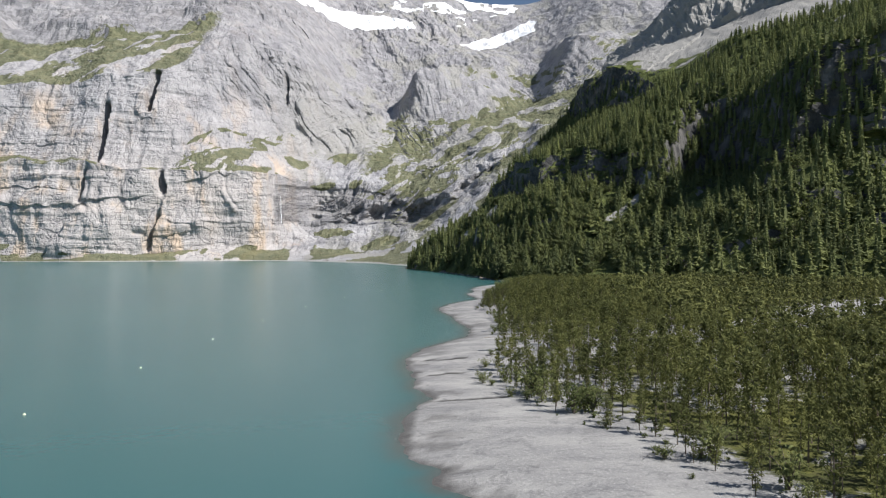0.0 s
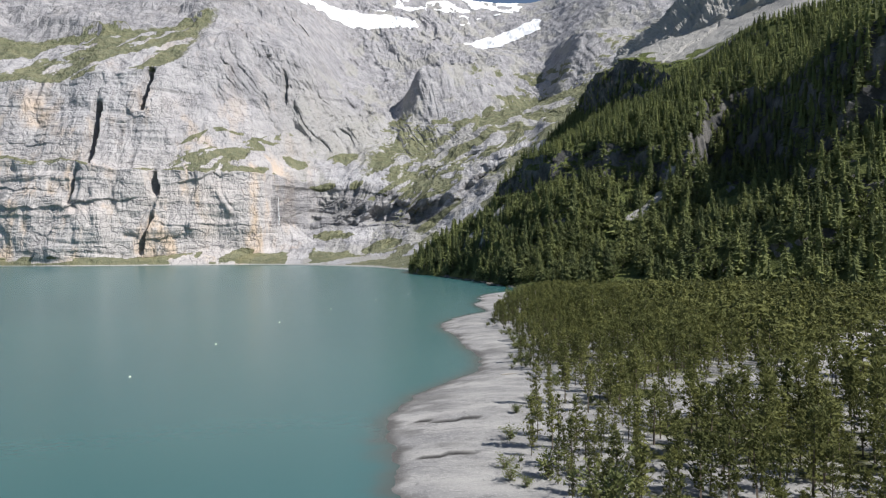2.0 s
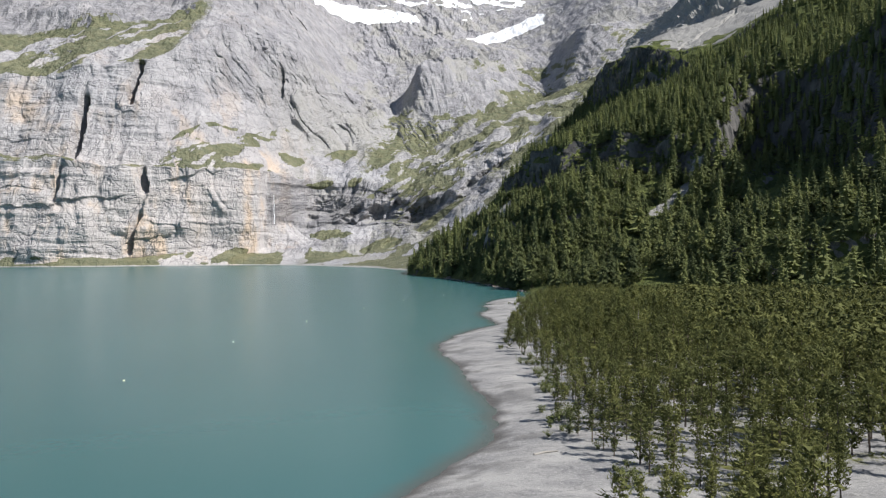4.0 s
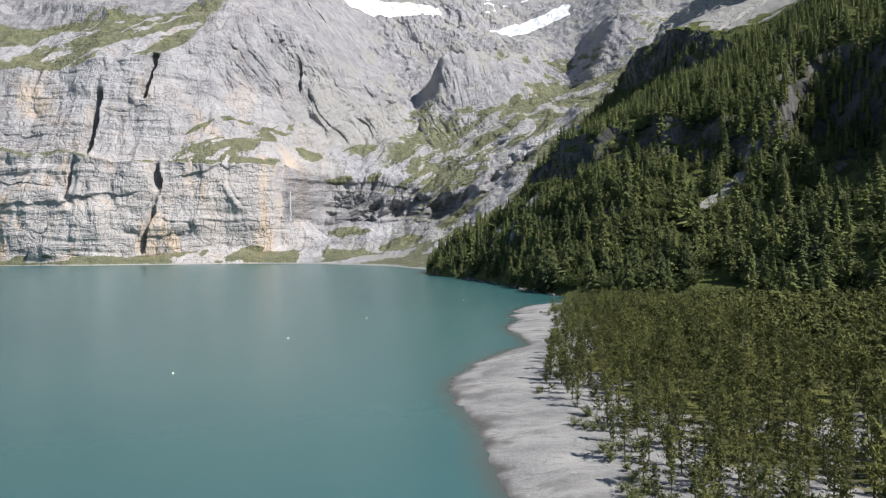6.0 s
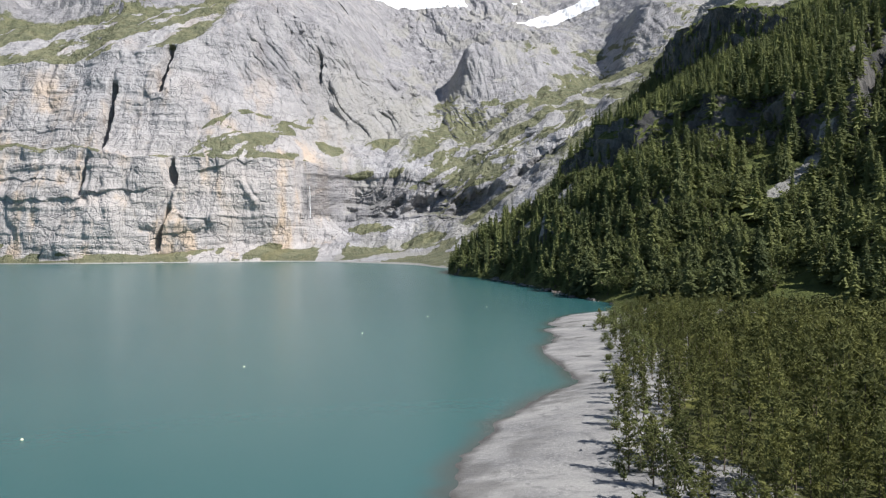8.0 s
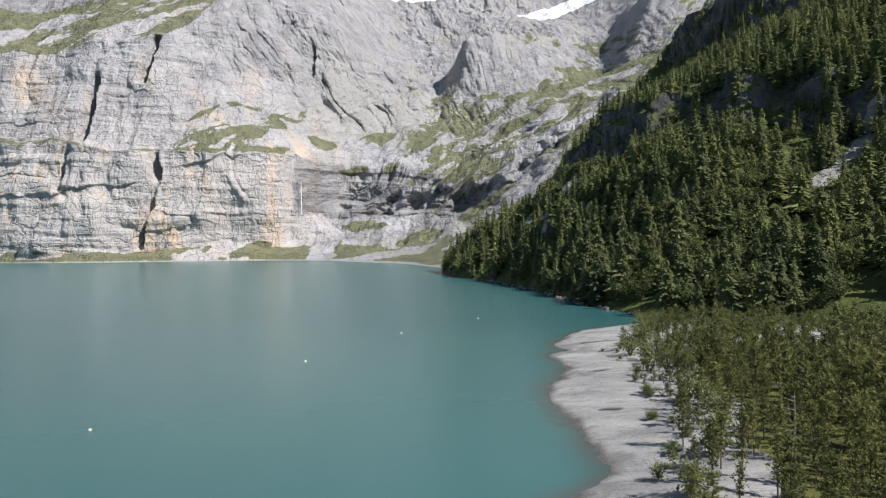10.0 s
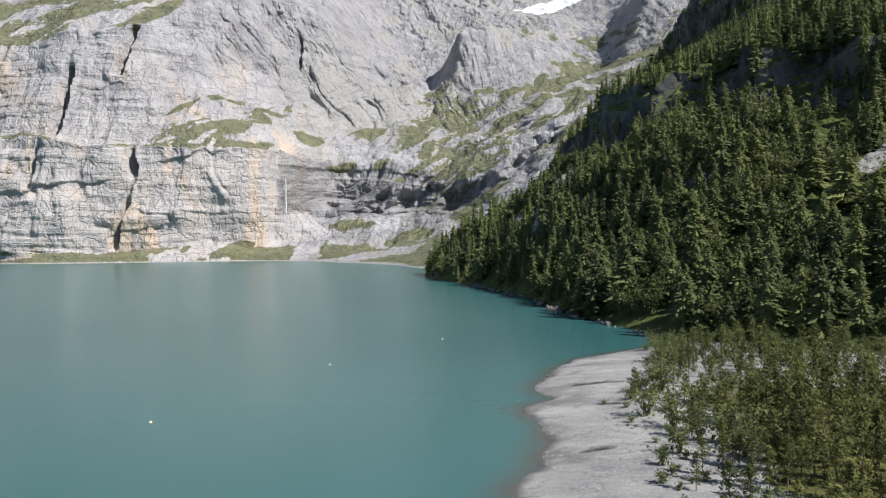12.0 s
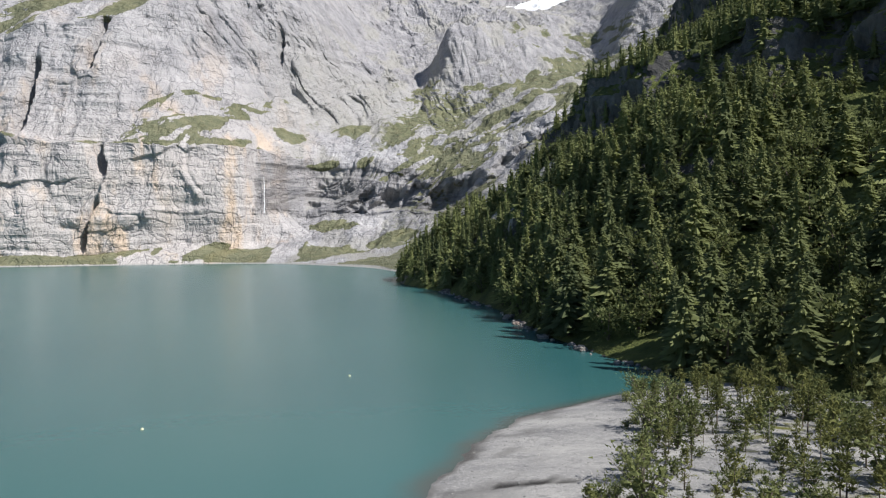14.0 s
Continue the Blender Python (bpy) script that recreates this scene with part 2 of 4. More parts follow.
def curve_at(knots, at):
    """Values of a smooth curve through (place, value) knots."""
    kx, ky = np.array(knots, float).T
    slope = np.gradient(ky, kx)
    i = np.clip(np.searchsorted(kx, at) - 1, 0, len(kx) - 2)
    h = kx[i + 1] - kx[i]
    t = np.clip((at - kx[i]) / h, 0, 1)
    return (2 * t ** 3 - 3 * t ** 2 + 1) * ky[i] + (t ** 3 - 2 * t ** 2 + t) * h * slope[i] + (3 * t ** 2 - 2 * t ** 3) * ky[i + 1] + (t ** 3 - t ** 2) * h * slope[i + 1]


def mesh_of(name, verts, faces, material, attrs=None, smooth_shade=False):
    """A mesh from arrays of corners and of faces with equally many corners."""
    verts, faces = np.asarray(verts, np.float32), np.asarray(faces, np.int32)
    me = bpy.data.meshes.new(name)
    me.vertices.add(len(verts))
    me.vertices.foreach_set("co", verts.ravel())
    k = faces.shape[1]
    me.loops.add(faces.size)
    me.loops.foreach_set("vertex_index", faces.ravel())
    me.polygons.add(len(faces))
    me.polygons.foreach_set("loop_start", np.arange(0, faces.size, k, dtype=np.int32))
    me.polygons.foreach_set("use_smooth", np.full(len(faces), smooth_shade))
    for key, values in (attrs or {}).items():
        me.attributes.new(key, "FLOAT", "POINT").data.foreach_set("value", np.asarray(values, np.float32).ravel())
    me.update(calc_edges=True)
    me.materials.append(material)
    return me


def grid_faces(nu, nv):
    a = (np.arange(nu - 1)[:, None] * nv + np.arange(nv - 1)[None, :]).ravel()
    return np.stack([a, a + nv, a + nv + 1, a + 1], 1)


def sheet(lines, counts, nu, seed, bow=None):
    """A surface stretched over crest lines that run side by side: along them by a smooth curve, from one to the next straight.
    Returns arrays (nu, nv) of x, y, z, and the running number of the line."""
    lines = np.array(lines, float)
    n = lines.shape[1]
    at = np.linspace(0, n - 1, nu)
    smoothed = np.array([[curve_at(list(zip(range(n), line[:, c])), at) for c in range(3)] for line in lines])
    rows, number = [], []
    for i, count in enumerate(counts):
        for f in np.arange(count) / count:
            rows.append(smoothed[i] * (1 - f) + smoothed[i + 1] * f)
            number.append(i + f)
    rows.append(smoothed[-1])
    number.append(len(counts))
    p = np.array(rows)
    return p[:, 0].T, p[:, 1].T, p[:, 2].T, np.broadcast_to(np.array(number), (nu, len(number))).copy()


def slope_of(x, y, z):
    """Upward part of the unit normal on a grid."""
    p = np.stack([x, y, z], -1)
    n = np.cross(np.gradient(p, axis=0), np.gradient(p, axis=1))
    n /= np.linalg.norm(n, axis=-1, keepdims=True) + 1e-9
    return np.abs(n[..., 2]), n


# ---- far mountain ----
SHORE = [(-1415, 1330, -3), (-1041, 1345, -3), (-807, 1345, -3), (-673, 1345, -3), (-555, 1385, -3), (-464, 1420, -3), (-393, 1440, -3), (-295, 1400, -3), (-197, 1290, -3), (-121, 1180, -3), (-55, 1030, -3), (5, 1040, -3), (78, 1100, -3), (155, 1130, -3), (263, 1150, -3), (463, 1200, -3)]
FAN = [(-1447, 1360, 38), (-1056, 1365, 38), (-819, 1365, 32), (-683, 1365, 13), (-563, 1405, 19), (-470, 1440, 27), (-399, 1465, 21), (-311, 1480, 19), (-226, 1480, 21), (-151, 1465, 23), (-76, 1430, 39), (7, 1400, 79), (98, 1380, 135), (190, 1380, 187), (309, 1350, 228), (521, 1350, 295)]
STEP = [(-1460, 1372, 129), (-1063, 1374, 124), (-825, 1375, 118), (-688, 1374, 101), (-569, 1418, 107), (-475, 1455, 105), (-405, 1484, 100), (-328, 1560, 81), (-245, 1610, 83), (-165, 1610, 73), (-83, 1570, 79), (7, 1500, 120), (105, 1480, 174), (204, 1480, 223), (327, 1430, 258), (552, 1430, 341)]
RIM = [(-1473, 1385, 222), (-1072, 1385, 210), (-831, 1385, 199), (-693, 1385, 190), (-574, 1432, 193), (-481, 1475, 186), (-410, 1505, 194), (-335, 1590, 187), (-252, 1650, 182), (-172, 1670, 176), (-87, 1640, 162), (8, 1590, 171), (111, 1560, 220), (215, 1560, 259), (348, 1520, 291), (587, 1520, 392)]
BENCH = [(-1500, 1410, 235), (-1085, 1402, 222), (-840, 1400, 210), (-699, 1396, 198), (-581, 1450, 207), (-496, 1520, 251), (-431, 1580, 252), (-351, 1670, 248), (-265, 1740, 253), (-184, 1790, 264), (-95, 1790, 256), (9, 1760, 282), (125, 1760, 318), (242, 1760, 340), (393, 1720, 383), (656, 1700, 477)]
CREST = [(-1596, 1500, 375), (-1145, 1480, 382), (-888, 1480, 382), (-746, 1490, 402), (-616, 1535, 439), (-535, 1640, 509), (-469, 1720, 537), (-385, 1830, 534), (-303, 1990, 471), (-214, 2080, 448), (-109, 2060, 393), (10, 2080, 402), (153, 2150, 445), (309, 2250, 501), (503, 2200, 555), (811, 2100, 635)]
ALP = [(-1808, 1700, 562), (-1308, 1690, 566), (-1014, 1690, 556), (-861, 1720, 575), (-710, 1770, 610), (-604, 1850, 667), (-540, 1980, 712), (-452, 2150, 730), (-361, 2370, 703), (-252, 2450, 685), (-129, 2440, 673), (12, 2440, 703), (177, 2480, 714), (337, 2450, 675), (549, 2400, 781), (888, 2300, 826)]
FIRN = [(-1947, 1830, 678), (-1416, 1830, 671), (-1098, 1830, 671), (-931, 1860, 697), (-762, 1900, 719), (-653, 2000, 780), (-600, 2200, 843), (-522, 2480, 905), (-415, 2720, 909), (-290, 2820, 948), (-151, 2850, 946), (14, 2850, 887), (205, 2880, 872), (385, 2800, 907), (595, 2600, 952), (965, 2500, 999)]
RIDGE = [(-2234, 2100, 1018), (-1625, 2100, 1018), (-1260, 2100, 1035), (-1076, 2150, 1077), (-922, 2300, 1131), (-816, 2500, 1186), (-736, 2700, 1189), (-621, 2950, 1223), (-488, 3200, 1223), (-334, 3250, 1237), (-175, 3300, 1228), (17, 3350, 1257), (242, 3400, 1239), (461, 3350, 1235), (686, 3000, 1231), (1081, 2800, 1255)]


def cleft(x, z, lean, x0, z0, z1, width, depth):
    """A narrow chimney in a face, from height z0 up to z1, leaning by so many metres."""
    mid = x0 + lean * (z - z0) / (z1 - z0) + 2.5 * value_noise(z / 25, x0)
    return depth * np.clip(1.25 - np.abs(x - mid) / width, 0, 1) * smooth(z, z0 - 6, z0 + 12) * (1 - smooth(z, z1 - 25, z1 + 5))


def to_edge(p, mask):
    """Draws the grid points just outside a mask in to its edge."""
    total, count = np.zeros_like(p), np.zeros(mask.shape)
    for du, dv in ((0, 1), (0, -1), (1, 0), (-1, 0), (1, 1), (1, -1), (-1, 1), (-1, -1)):
        q, m = np.roll(p, (du, dv), (0, 1)), np.roll(mask, (du, dv), (0, 1))
        ok = (m > 0) & (mask <= 0)
        f = np.where(ok, -mask / (m - mask + 1e-9), 0)[..., None]
        total += np.where(ok[..., None], p + (q - p) * f, 0)
        count += ok
    return np.where(count[..., None] > 0, total / np.maximum(count, 1)[..., None], p)


def far_mountain():
    x, y, z, line = sheet([SHORE, FAN, STEP, RIM, BENCH, CREST, ALP, FIRN, RIDGE], [12, 44, 56, 22, 104, 54, 36, 36], 700, 3)
    up0, _ = slope_of(x, y, z)
    wall = 1 - smooth(up0, 0.35, 0.75)
    wall = sum(np.roll(wall, k, 1) for k in range(-5, 6)) / 11
    east = smooth(x, -400, -300)
    low = smooth(line, 0.6, 1.1)
    calm = 1 - 0.8 * smooth(line, 7.5, 8.0)
    warp = 25 * fbm(x / 90, z / 90, y / 200, 3, 0.5, 11)
    back = 18 * fbm((x + warp) / 140, z / 240, y / 300, 4, 0.5, 21)
    # upright ribs and blocky joints of the great wall
    rib = ridged((x + warp) / 75, z / 260, y / 180, 4, 0.55, 31)
    back += wall * (1 - 0.5 * east) * 4.5 * rib
    block = np.round(3.2 * value_noise((x + 0.4 * warp) / 38, z / 120, 0, 33)) / 3.2
    back += wall * 2.6 * block * (1 - east)
    # bedding
    layer = z + 0.03 * x + 8 * fbm(x / 120, z / 80, 0, 3, 0.5, 41)
    bed = value_noise(0, layer / 21, x / 260, 51)
    back += wall * (0.8 + 1.1 * smooth(line, 1, 2) * (1 - smooth(line, 3, 3.3))) * np.clip(2.5 * bed, -1, 1)
    back += wall * 1.2 * value_noise(0, layer / 7, x / 120, 52)
    back += (2.6 - 1.1 * wall * (1 - east)) * ridged(x / 30, z / 38, y / 40, 5, 0.6, 61)
    back += 6.0 * smooth(line, 4.0, 4.8) * smooth(x, -640, -480) * ridged((x + 0.5 * z) / 34, z / 90, y / 90, 5, 0.6, 62)
    # the lower wall breaks off in a tall corner, behind which darker rock stands back
    corner = smooth(x, -392, -384) * (1 - smooth(x, -330, -200)) * smooth(line, 0.9, 1.2) * (1 - smooth(line, 3.0, 4.6))
    # darker, well bedded rock east of the corner
    dim = smooth(x, -386, -376) * (1 - smooth(x, 60, 160)) * smooth(z + 0.08 * x, 40, 70) * smooth(line, 1.2, 1.7) * (1 - smooth(line, 2.9, 3.1))
    # ramps of the central slopes, which climb to the east
    q, p = -0.57 * x + 0.82 * z, 0.82 * x + 0.57 * z
    ramp = ridged(q / 75 + 0.4 * fbm(p / 130, q / 130, 0, 3, 0.5, 64), p / 330, 0, 4, 0.5, 65)
    back += east * smooth(line, 1.6, 2.3) * (1 - 0.55 * smooth(line, 5.6, 6.2)) * 17 * ramp
    # gullies that run down the grey slabs under the firn
    back += smooth(line, 3.7, 4.4) * smooth(x, -560, -440) * 15 * ridged((x + 0.55 * (z - 500) + warp) / 85, z / 420, 0, 4, 0.55, 66)
    back *= (0.10 + 0.90 * low) * calm * (1 - 0.6 * smooth(x, 100, 220) * smooth(line, 4.0, 4.8))
    # long ledges of the lower wall, undercut
    for z0, x0, x1, tilt, out in ((115, -960, -700, 0.0, 5), (124, -735, -600, 0.10, 6), (150, -930, -730, -0.02, 4), (92, -590, -470, -0.30, 4), (166, -560, -440, 0.22, 6), (48, -620, -500, 0.12, 4), (300, -700, -560, 0.1, 3), (245, -960, -730, 0.0, 3)):
        over = z - z0 - tilt * (x - x0) - 5 * fbm(x / 35, z0, 0, 4, 0.6, 45)
        back -= out * smooth(over, -1, 2) * (1 - smooth(over, 14, 55)) * smooth(x, x0, x0 + 25) * (1 - smooth(x, x1 - 40, x1))
    # a great slab of the lower wall leans out along a slanting edge
    slab = x + 775 - 0.55 * (z - 40) - 4 * fbm(z / 20, 0.3, 0, 3, 0.5, 46)
    back -= 11 * smooth(slab, -3, 3) * (1 - smooth(slab, 30, 120)) * smooth(z, 5, 20) * (1 - smooth(z, 100, 122))
    block = x + 596 - 0.2 * (z - 60) - 4 * fbm(z / 16, 0.7, 0, 3, 0.5, 47)
    back -= 7 * smooth(block, -2, 5) * (1 - smooth(block, 40, 150)) * smooth(z, 12, 30) * (1 - smooth(z, 120, 170))
    back += 26 * corner
    back += 5 * np.clip(3 * bed, -1, 1) * dim
    # chimneys
    back += low * cleft(x, z, -12, -716, 200, 345, 9, 75)
    back += low * cleft(x, z, -4, -640, 325, 430, 9, 70)
    back += low * cleft(x, z, -8, -585, 140, 205, 9, 34)
    back += low * cleft(x, z, 22, -612, 20, 110, 6, 16)
    back += low * cleft(x, z, -6, -400, 390, 480, 5, 20)
    back += low * cleft(x, z, 6, -735, 120, 196, 5, 16)
    # the tower over the grassy ramps, its west face sheer, and the two ridges east of it
    foot = -160 + 0.12 * (z - 400)
    back *= 1 - 0.75 * smooth(x, -240, -130) * (1 - smooth(x, 150, 300)) * smooth(z, 300, 430) * (1 - smooth(z, 560, 720))
    back += 6 * ridged((x + 0.2 * z) / 45, z / 160, 0, 4, 0.55, 74) * smooth(x, -200, -150) * (1 - smooth(x, 200, 300)) * smooth(z, 380, 420) * (1 - smooth(z, 600, 660))
    top = curve_at([(-200, 430), (-150, 470), (-70, 575), (0, 620), (120, 632), (260, 640), (420, 600)], x) + 10 * fbm(x / 30, 0.5, 0, 4, 0.55, 67)
    tower = smooth(x, foot - 10, foot + 72) * np.clip(1 - (x + 130) / 360, 0, 1) * (1 - smooth(z, top, top + 22))
    back -= tower * (1.05 * np.clip(z - 350, 0, 205) + 15 * smooth(z, 320, 360))
    edge = 290 + 0.42 * (z - 470)
    ridge_b = smooth(x, edge - 30, edge + 50) * np.clip(1 - (x - 330) / 330, 0, 1) * (1 - smooth(z, 740, 800))
    back -= ridge_b * (0.75 * np.clip(z - 450, 0, 300) + 25 * smooth(z, 380, 450))
    edge = 190 + 0.5 * (z - 250)
    back -= 55 * smooth(x, edge - 10, edge + 14) * (1 - smooth(x, 300, 480)) * smooth(z, 210, 240) * (1 - smooth(z, 300, 380))
    # dark bays in the bedded cliffs, whose far walls turn from the sun
    for x0, z0, r, d in ((-300, 118, 22, 12), (-215, 100, 16, 10), (-140, 112, 48, 34), (-40, 106, 60, 38), (-108, 58, 20, 18), (52, 152, 34, 32), (46, 230, 24, 18), (96, 196, 30, 26), (-160, 48, 16, 12)):
        lean = x - 0.5 * (z - z0) + 6 * fbm(z / 14, x0, 0, 3, 0.5, 70)
        back += (d + 7 * fbm(x / 16, z / 16, 0, 3, 0.5, 68)) * smooth(lean, x0 - r, x0 - 0.4 * r) * (1 - smooth(lean, x0 + 0.2 * r, x0 + r)) * smooth(z, z0 - 28, z0 - 18) * (1 - smooth(z + 10 * fbm(x / 25, 0.2, 0, 3, 0.5, 69) - 0.25 * (x - x0), z0 + 10, z0 + 30))
    y = y + back
    z = z + (1 - wall) * low * calm * (5 * fbm(x / 50, y / 50, 0, 5, 0.55, 71) + 7 * ridged(x / 160, y / 160, 0, 4, 0.55, 72))
    # rocky outcrops above the meadow
    z = z + 16 * (x < -480) * smooth(line, 5.55, 5.9) * (1 - smooth(line, 6.6, 7)) * np.clip(2 * fbm(x / 80, z / 40, 0, 4, 0.5, 73), -0.3, 1.2)
    up, _ = slope_of(x, y, z)
    patch = fbm(x / 60, z / 45, y / 80, 4, 0.55, 81)
    slant = fbm(q / 26, p / 120, 0, 4, 0.55, 82)
    meadow = smooth(line, 4.95, 5.02) * (1 - smooth(line, 5.75, 6.0)) * (1 - smooth(x, -640, -540)) * smooth(0.72 + 0.65 * slant + 0.35 * patch, 0.25, 0.55)
    ledge = smooth(line, 2.97, 3.05) * (1 - smooth(line, 3.75, 4.0)) * (1 - east) * (1 - 0.9 * smooth(x, -610, -570) * smooth(line, 3.1, 3.3)) * smooth(0.62 + 0.7 * patch, 0.3, 0.6)
    arcs = smooth(x, -600, -540) * (1 - east) * smooth(line, 2.9, 3.0) * (1 - smooth(line, 4.15, 4.4)) * 0.7 * smooth(slant + 1.1 * patch + up, 1.15, 1.5)
    slopes = east * (0.45 + 0.55 * smooth(line, 2.0, 2.9)) * (0.35 + 0.65 * smooth(x, -230, -130)) * smooth(line, 0.8, 1.2) * (1 - smooth(line, 4.9, 5.3)) * smooth(up + 0.45 * patch + 0.40 * slant, 0.55, 0.85)
    high = smooth(x, 20, 120) * smooth(line, 4.5, 5) * (1 - smooth(line, 5.6, 6.2)) * smooth(up + 0.5 * patch, 0.55, 0.95) * 0.8
    fan = smooth(z, 1.0, 3) * (1 - smooth(line, 0.95, 1.1)) * smooth(0.5 + patch, 0.2, 0.6)
    turf = np.clip(meadow + ledge + arcs + slopes + high + fan, 0, 1) * smooth(up, 0.30, 0.50)
    # grassy hollows and shelves among the central rocks
    for x0, z0, rx, rz, lean in ((-161, 240, 26, 40, 0.3), (-265, 256, 42, 20, 0.3), (-207, 187, 24, 12, 0.2), (-400, 207, 26, 12, 0.0), (-352, 226, 30, 18, -0.3), (-290, 176, 44, 9, 0.1), (-118, 190, 50, 14, 0.6), (-60, 235, 70, 16, 0.6), (40, 290, 80, 18, 0.6), (-30, 150, 40, 16, 0.3), (-444, 18, 40, 14, 0.0), (-250, 62, 70, 10, 0.05), (-130, 40, 40, 10, 0.3), (-20, 95, 60, 12, 0.75), (-470, 290, 60, 6, -0.2), (-540, 268, 40, 6, 0.9), (-425, 265, 18, 9, -0.8)):
        u, v = (x - x0) / rx, (z - z0 - lean * (x - x0)) / rz
        turf = np.maximum(turf, 0.8 * smooth(1.0 - u * u - v * v + 0.9 * patch + 0.9 * slant, 0.2, 0.8))
    scree = np.clip((1 - smooth(z, 0.6, 2.2)) + east * smooth(fbm(x / 40, z / 70, y / 90, 3, 0.5, 91) + up, 0.8, 1.15) + smooth(x, -470, -330) * smooth(line, 3.6, 4.2) * (1 - smooth(line, 4.6, 5)) * 0.6, 0, 1)
    warm = ((1 - smooth(z, 120, 380)) * 0.9 + 0.35) * (1 - smooth(x, -420, -250))
    for x0, z0, r, tall in ((-606, 72, 16, 45), (-490, 75, 14, 50), (-500, 150, 45, 22), (-580, 120, 24, 30), (-868, 316, 40, 30), (-769, 250, 20, 45), (-600, 340, 36, 30), (-700, 110, 60, 14)):
        warm = warm + 0.9 * bell(x - 0.12 * (z - z0), x0, r) * bell(z, z0, tall) * (1 + 0.8 * patch)
    grey = np.clip(0.30 * smooth(z, 190, 260) + smooth(z + 60 * patch, 300, 480) * smooth(x, -640, -440) + 1.0 * smooth(line, 5.5, 5.9) + 0.5 * dim, 0, 1)
    dark = np.clip(0.45 * smooth(line, 5.6, 6.0) * (1 - smooth(x, -620, -480)) * smooth(patch, -0.3, 0.4) + 0.85 * dim + 0.6 * east * smooth(line, 0.95, 1.2) * (1 - smooth(line, 1.4, 1.9)) * smooth(patch, -0.5, 0.2) + 0.8 * smooth(x, -250, -150) * smooth(line, 2.9, 3.1) * (1 - smooth(line, 4.6, 5.0)) * smooth(-slant - 0.3 * up, -0.2, 0.25), 0, 1)
    dark = dark * (0.30 + 0.70 * smooth(slant + 0.5 * patch, -0.35, 0.25))
    scree = scree * (1 - 0.8 * dark)
    p3 = np.stack([x, y, z], -1).reshape(-1, 3)
    faces = grid_faces(*x.shape)
    me = mesh_of("mountain", p3, faces, ROCK, {"turf": turf, "scree": scree, "warm": warm, "grey": grey, "dark": dark})
    tagged(new("mountain", me), "pale grey limestone mountain wall with grassy ledges above the lake", "mountain", kind="structure")
    # snowfields lie on the same rock, a little proud of it
    rough = 0.55 * fbm(x / 70, z / 35, y / 90, 5, 0.6, 95)
    t = (x - 100) / 270
    glacier = 1.1 - np.abs(z - (878 + 118 * np.maximum(t, 0) ** 1.5)) / (24 + 30 * np.clip(t, 0, 1)) + rough
    glacier = glacier - 3 * smooth(np.abs(t - 0.5), 0.55, 0.75)
    west = 1.15 - ((x + 380) / 215) ** 2 - ((z - 985 + 0.06 * (x + 380)) / 58) ** 2 + 1.3 * rough
    west = west - 3 * (1 - smooth(line, 6.2, 6.5))
    crest = smooth(line, 7.2, 7.8) * 0.9 - 1.12 + 1.5 * rough - 3 * (1 - smooth(line, 7.1, 7.4)) - 2 * smooth(x, 330, 420) - 2 * (1 - smooth(x, -420, -300))
    for name, mask, label in (("snowfield", glacier, "small bright hanging glacier in a rock basin"), ("snowfield", west, "broken white snowfield under the ridge"), ("snowfield", crest, "thin patchy snow along the rocky ridge")):
        snow_p = to_edge(np.stack([x, y, z], -1), mask).reshape(-1, 3)
        keep = (mask.ravel()[faces] > 0).any(1)
        used, index = np.unique(faces[keep], return_inverse=True)
        if len(used):
            tagged(new(name, mesh_of(name, snow_p[used] + (0, -1.5, 1.6), index.reshape(-1, 4), SNOW)), label, "snow", kind="structure")
    return x, y, z, line


MX, MY, MZ, ML = far_mountain()


# ---- wooded hillside ----
TOE = [(560, -60, 0), (430, 110, 0), (320, 230, 0), (225, 340, 0), (150, 430, 0), (95, 490, 0), (64, 536, -1), (42, 600, -1), (26, 690, -1), (1, 775, -1), (-34, 860, -1), (-51, 945, -1), (-25, 1030, 0), (60, 1110, 20), (170, 1220, 60), (330, 1400, 100)]
LOW = [(640, 20, 60), (520, 200, 60), (420, 310, 58), (325, 410, 58), (228, 468, 64), (172, 538, 42), (135, 580, 44), (112, 640, 57), (86, 715, 76), (42, 792, 47), (5, 880, 42), (-24, 960, 24), (6, 1040, 34), (85, 1125, 72), (170, 1240, 130), (330, 1420, 180)]
FOOT = [(740, 100, 120), (600, 280, 115), (480, 380, 112), (360, 450, 108), (262, 508, 96), (238, 574, 90), (192, 634, 80), (170, 686, 92), (140, 744, 94), (108, 787, 92), (84, 864, 84), (66, 955, 78), (66, 1040, 80), (100, 1120, 118), (190, 1280, 205), (300, 1450, 240)]
BROW = [(770, 110, 190), (625, 295, 190), (505, 400, 190), (388, 472, 190), (284, 532, 178), (270, 602, 164), (226, 682, 138), (180, 703, 130), (152, 757, 140), (121, 800, 136), (98, 872, 128), (83, 964, 114), (86, 1050, 110), (125, 1130, 148), (210, 1320, 252), (310, 1490, 290)]
TERR = [(900, 180, 262), (760, 370, 258), (640, 490, 255), (530, 570, 250), (455, 640, 243), (400, 700, 236), (345, 750, 225), (310, 810, 228), (290, 880, 222), (280, 940, 226), (275, 1000, 232), (266, 1062, 240), (262, 1115, 255), (242, 1210, 262), (248, 1340, 290), (320, 1520, 315)]
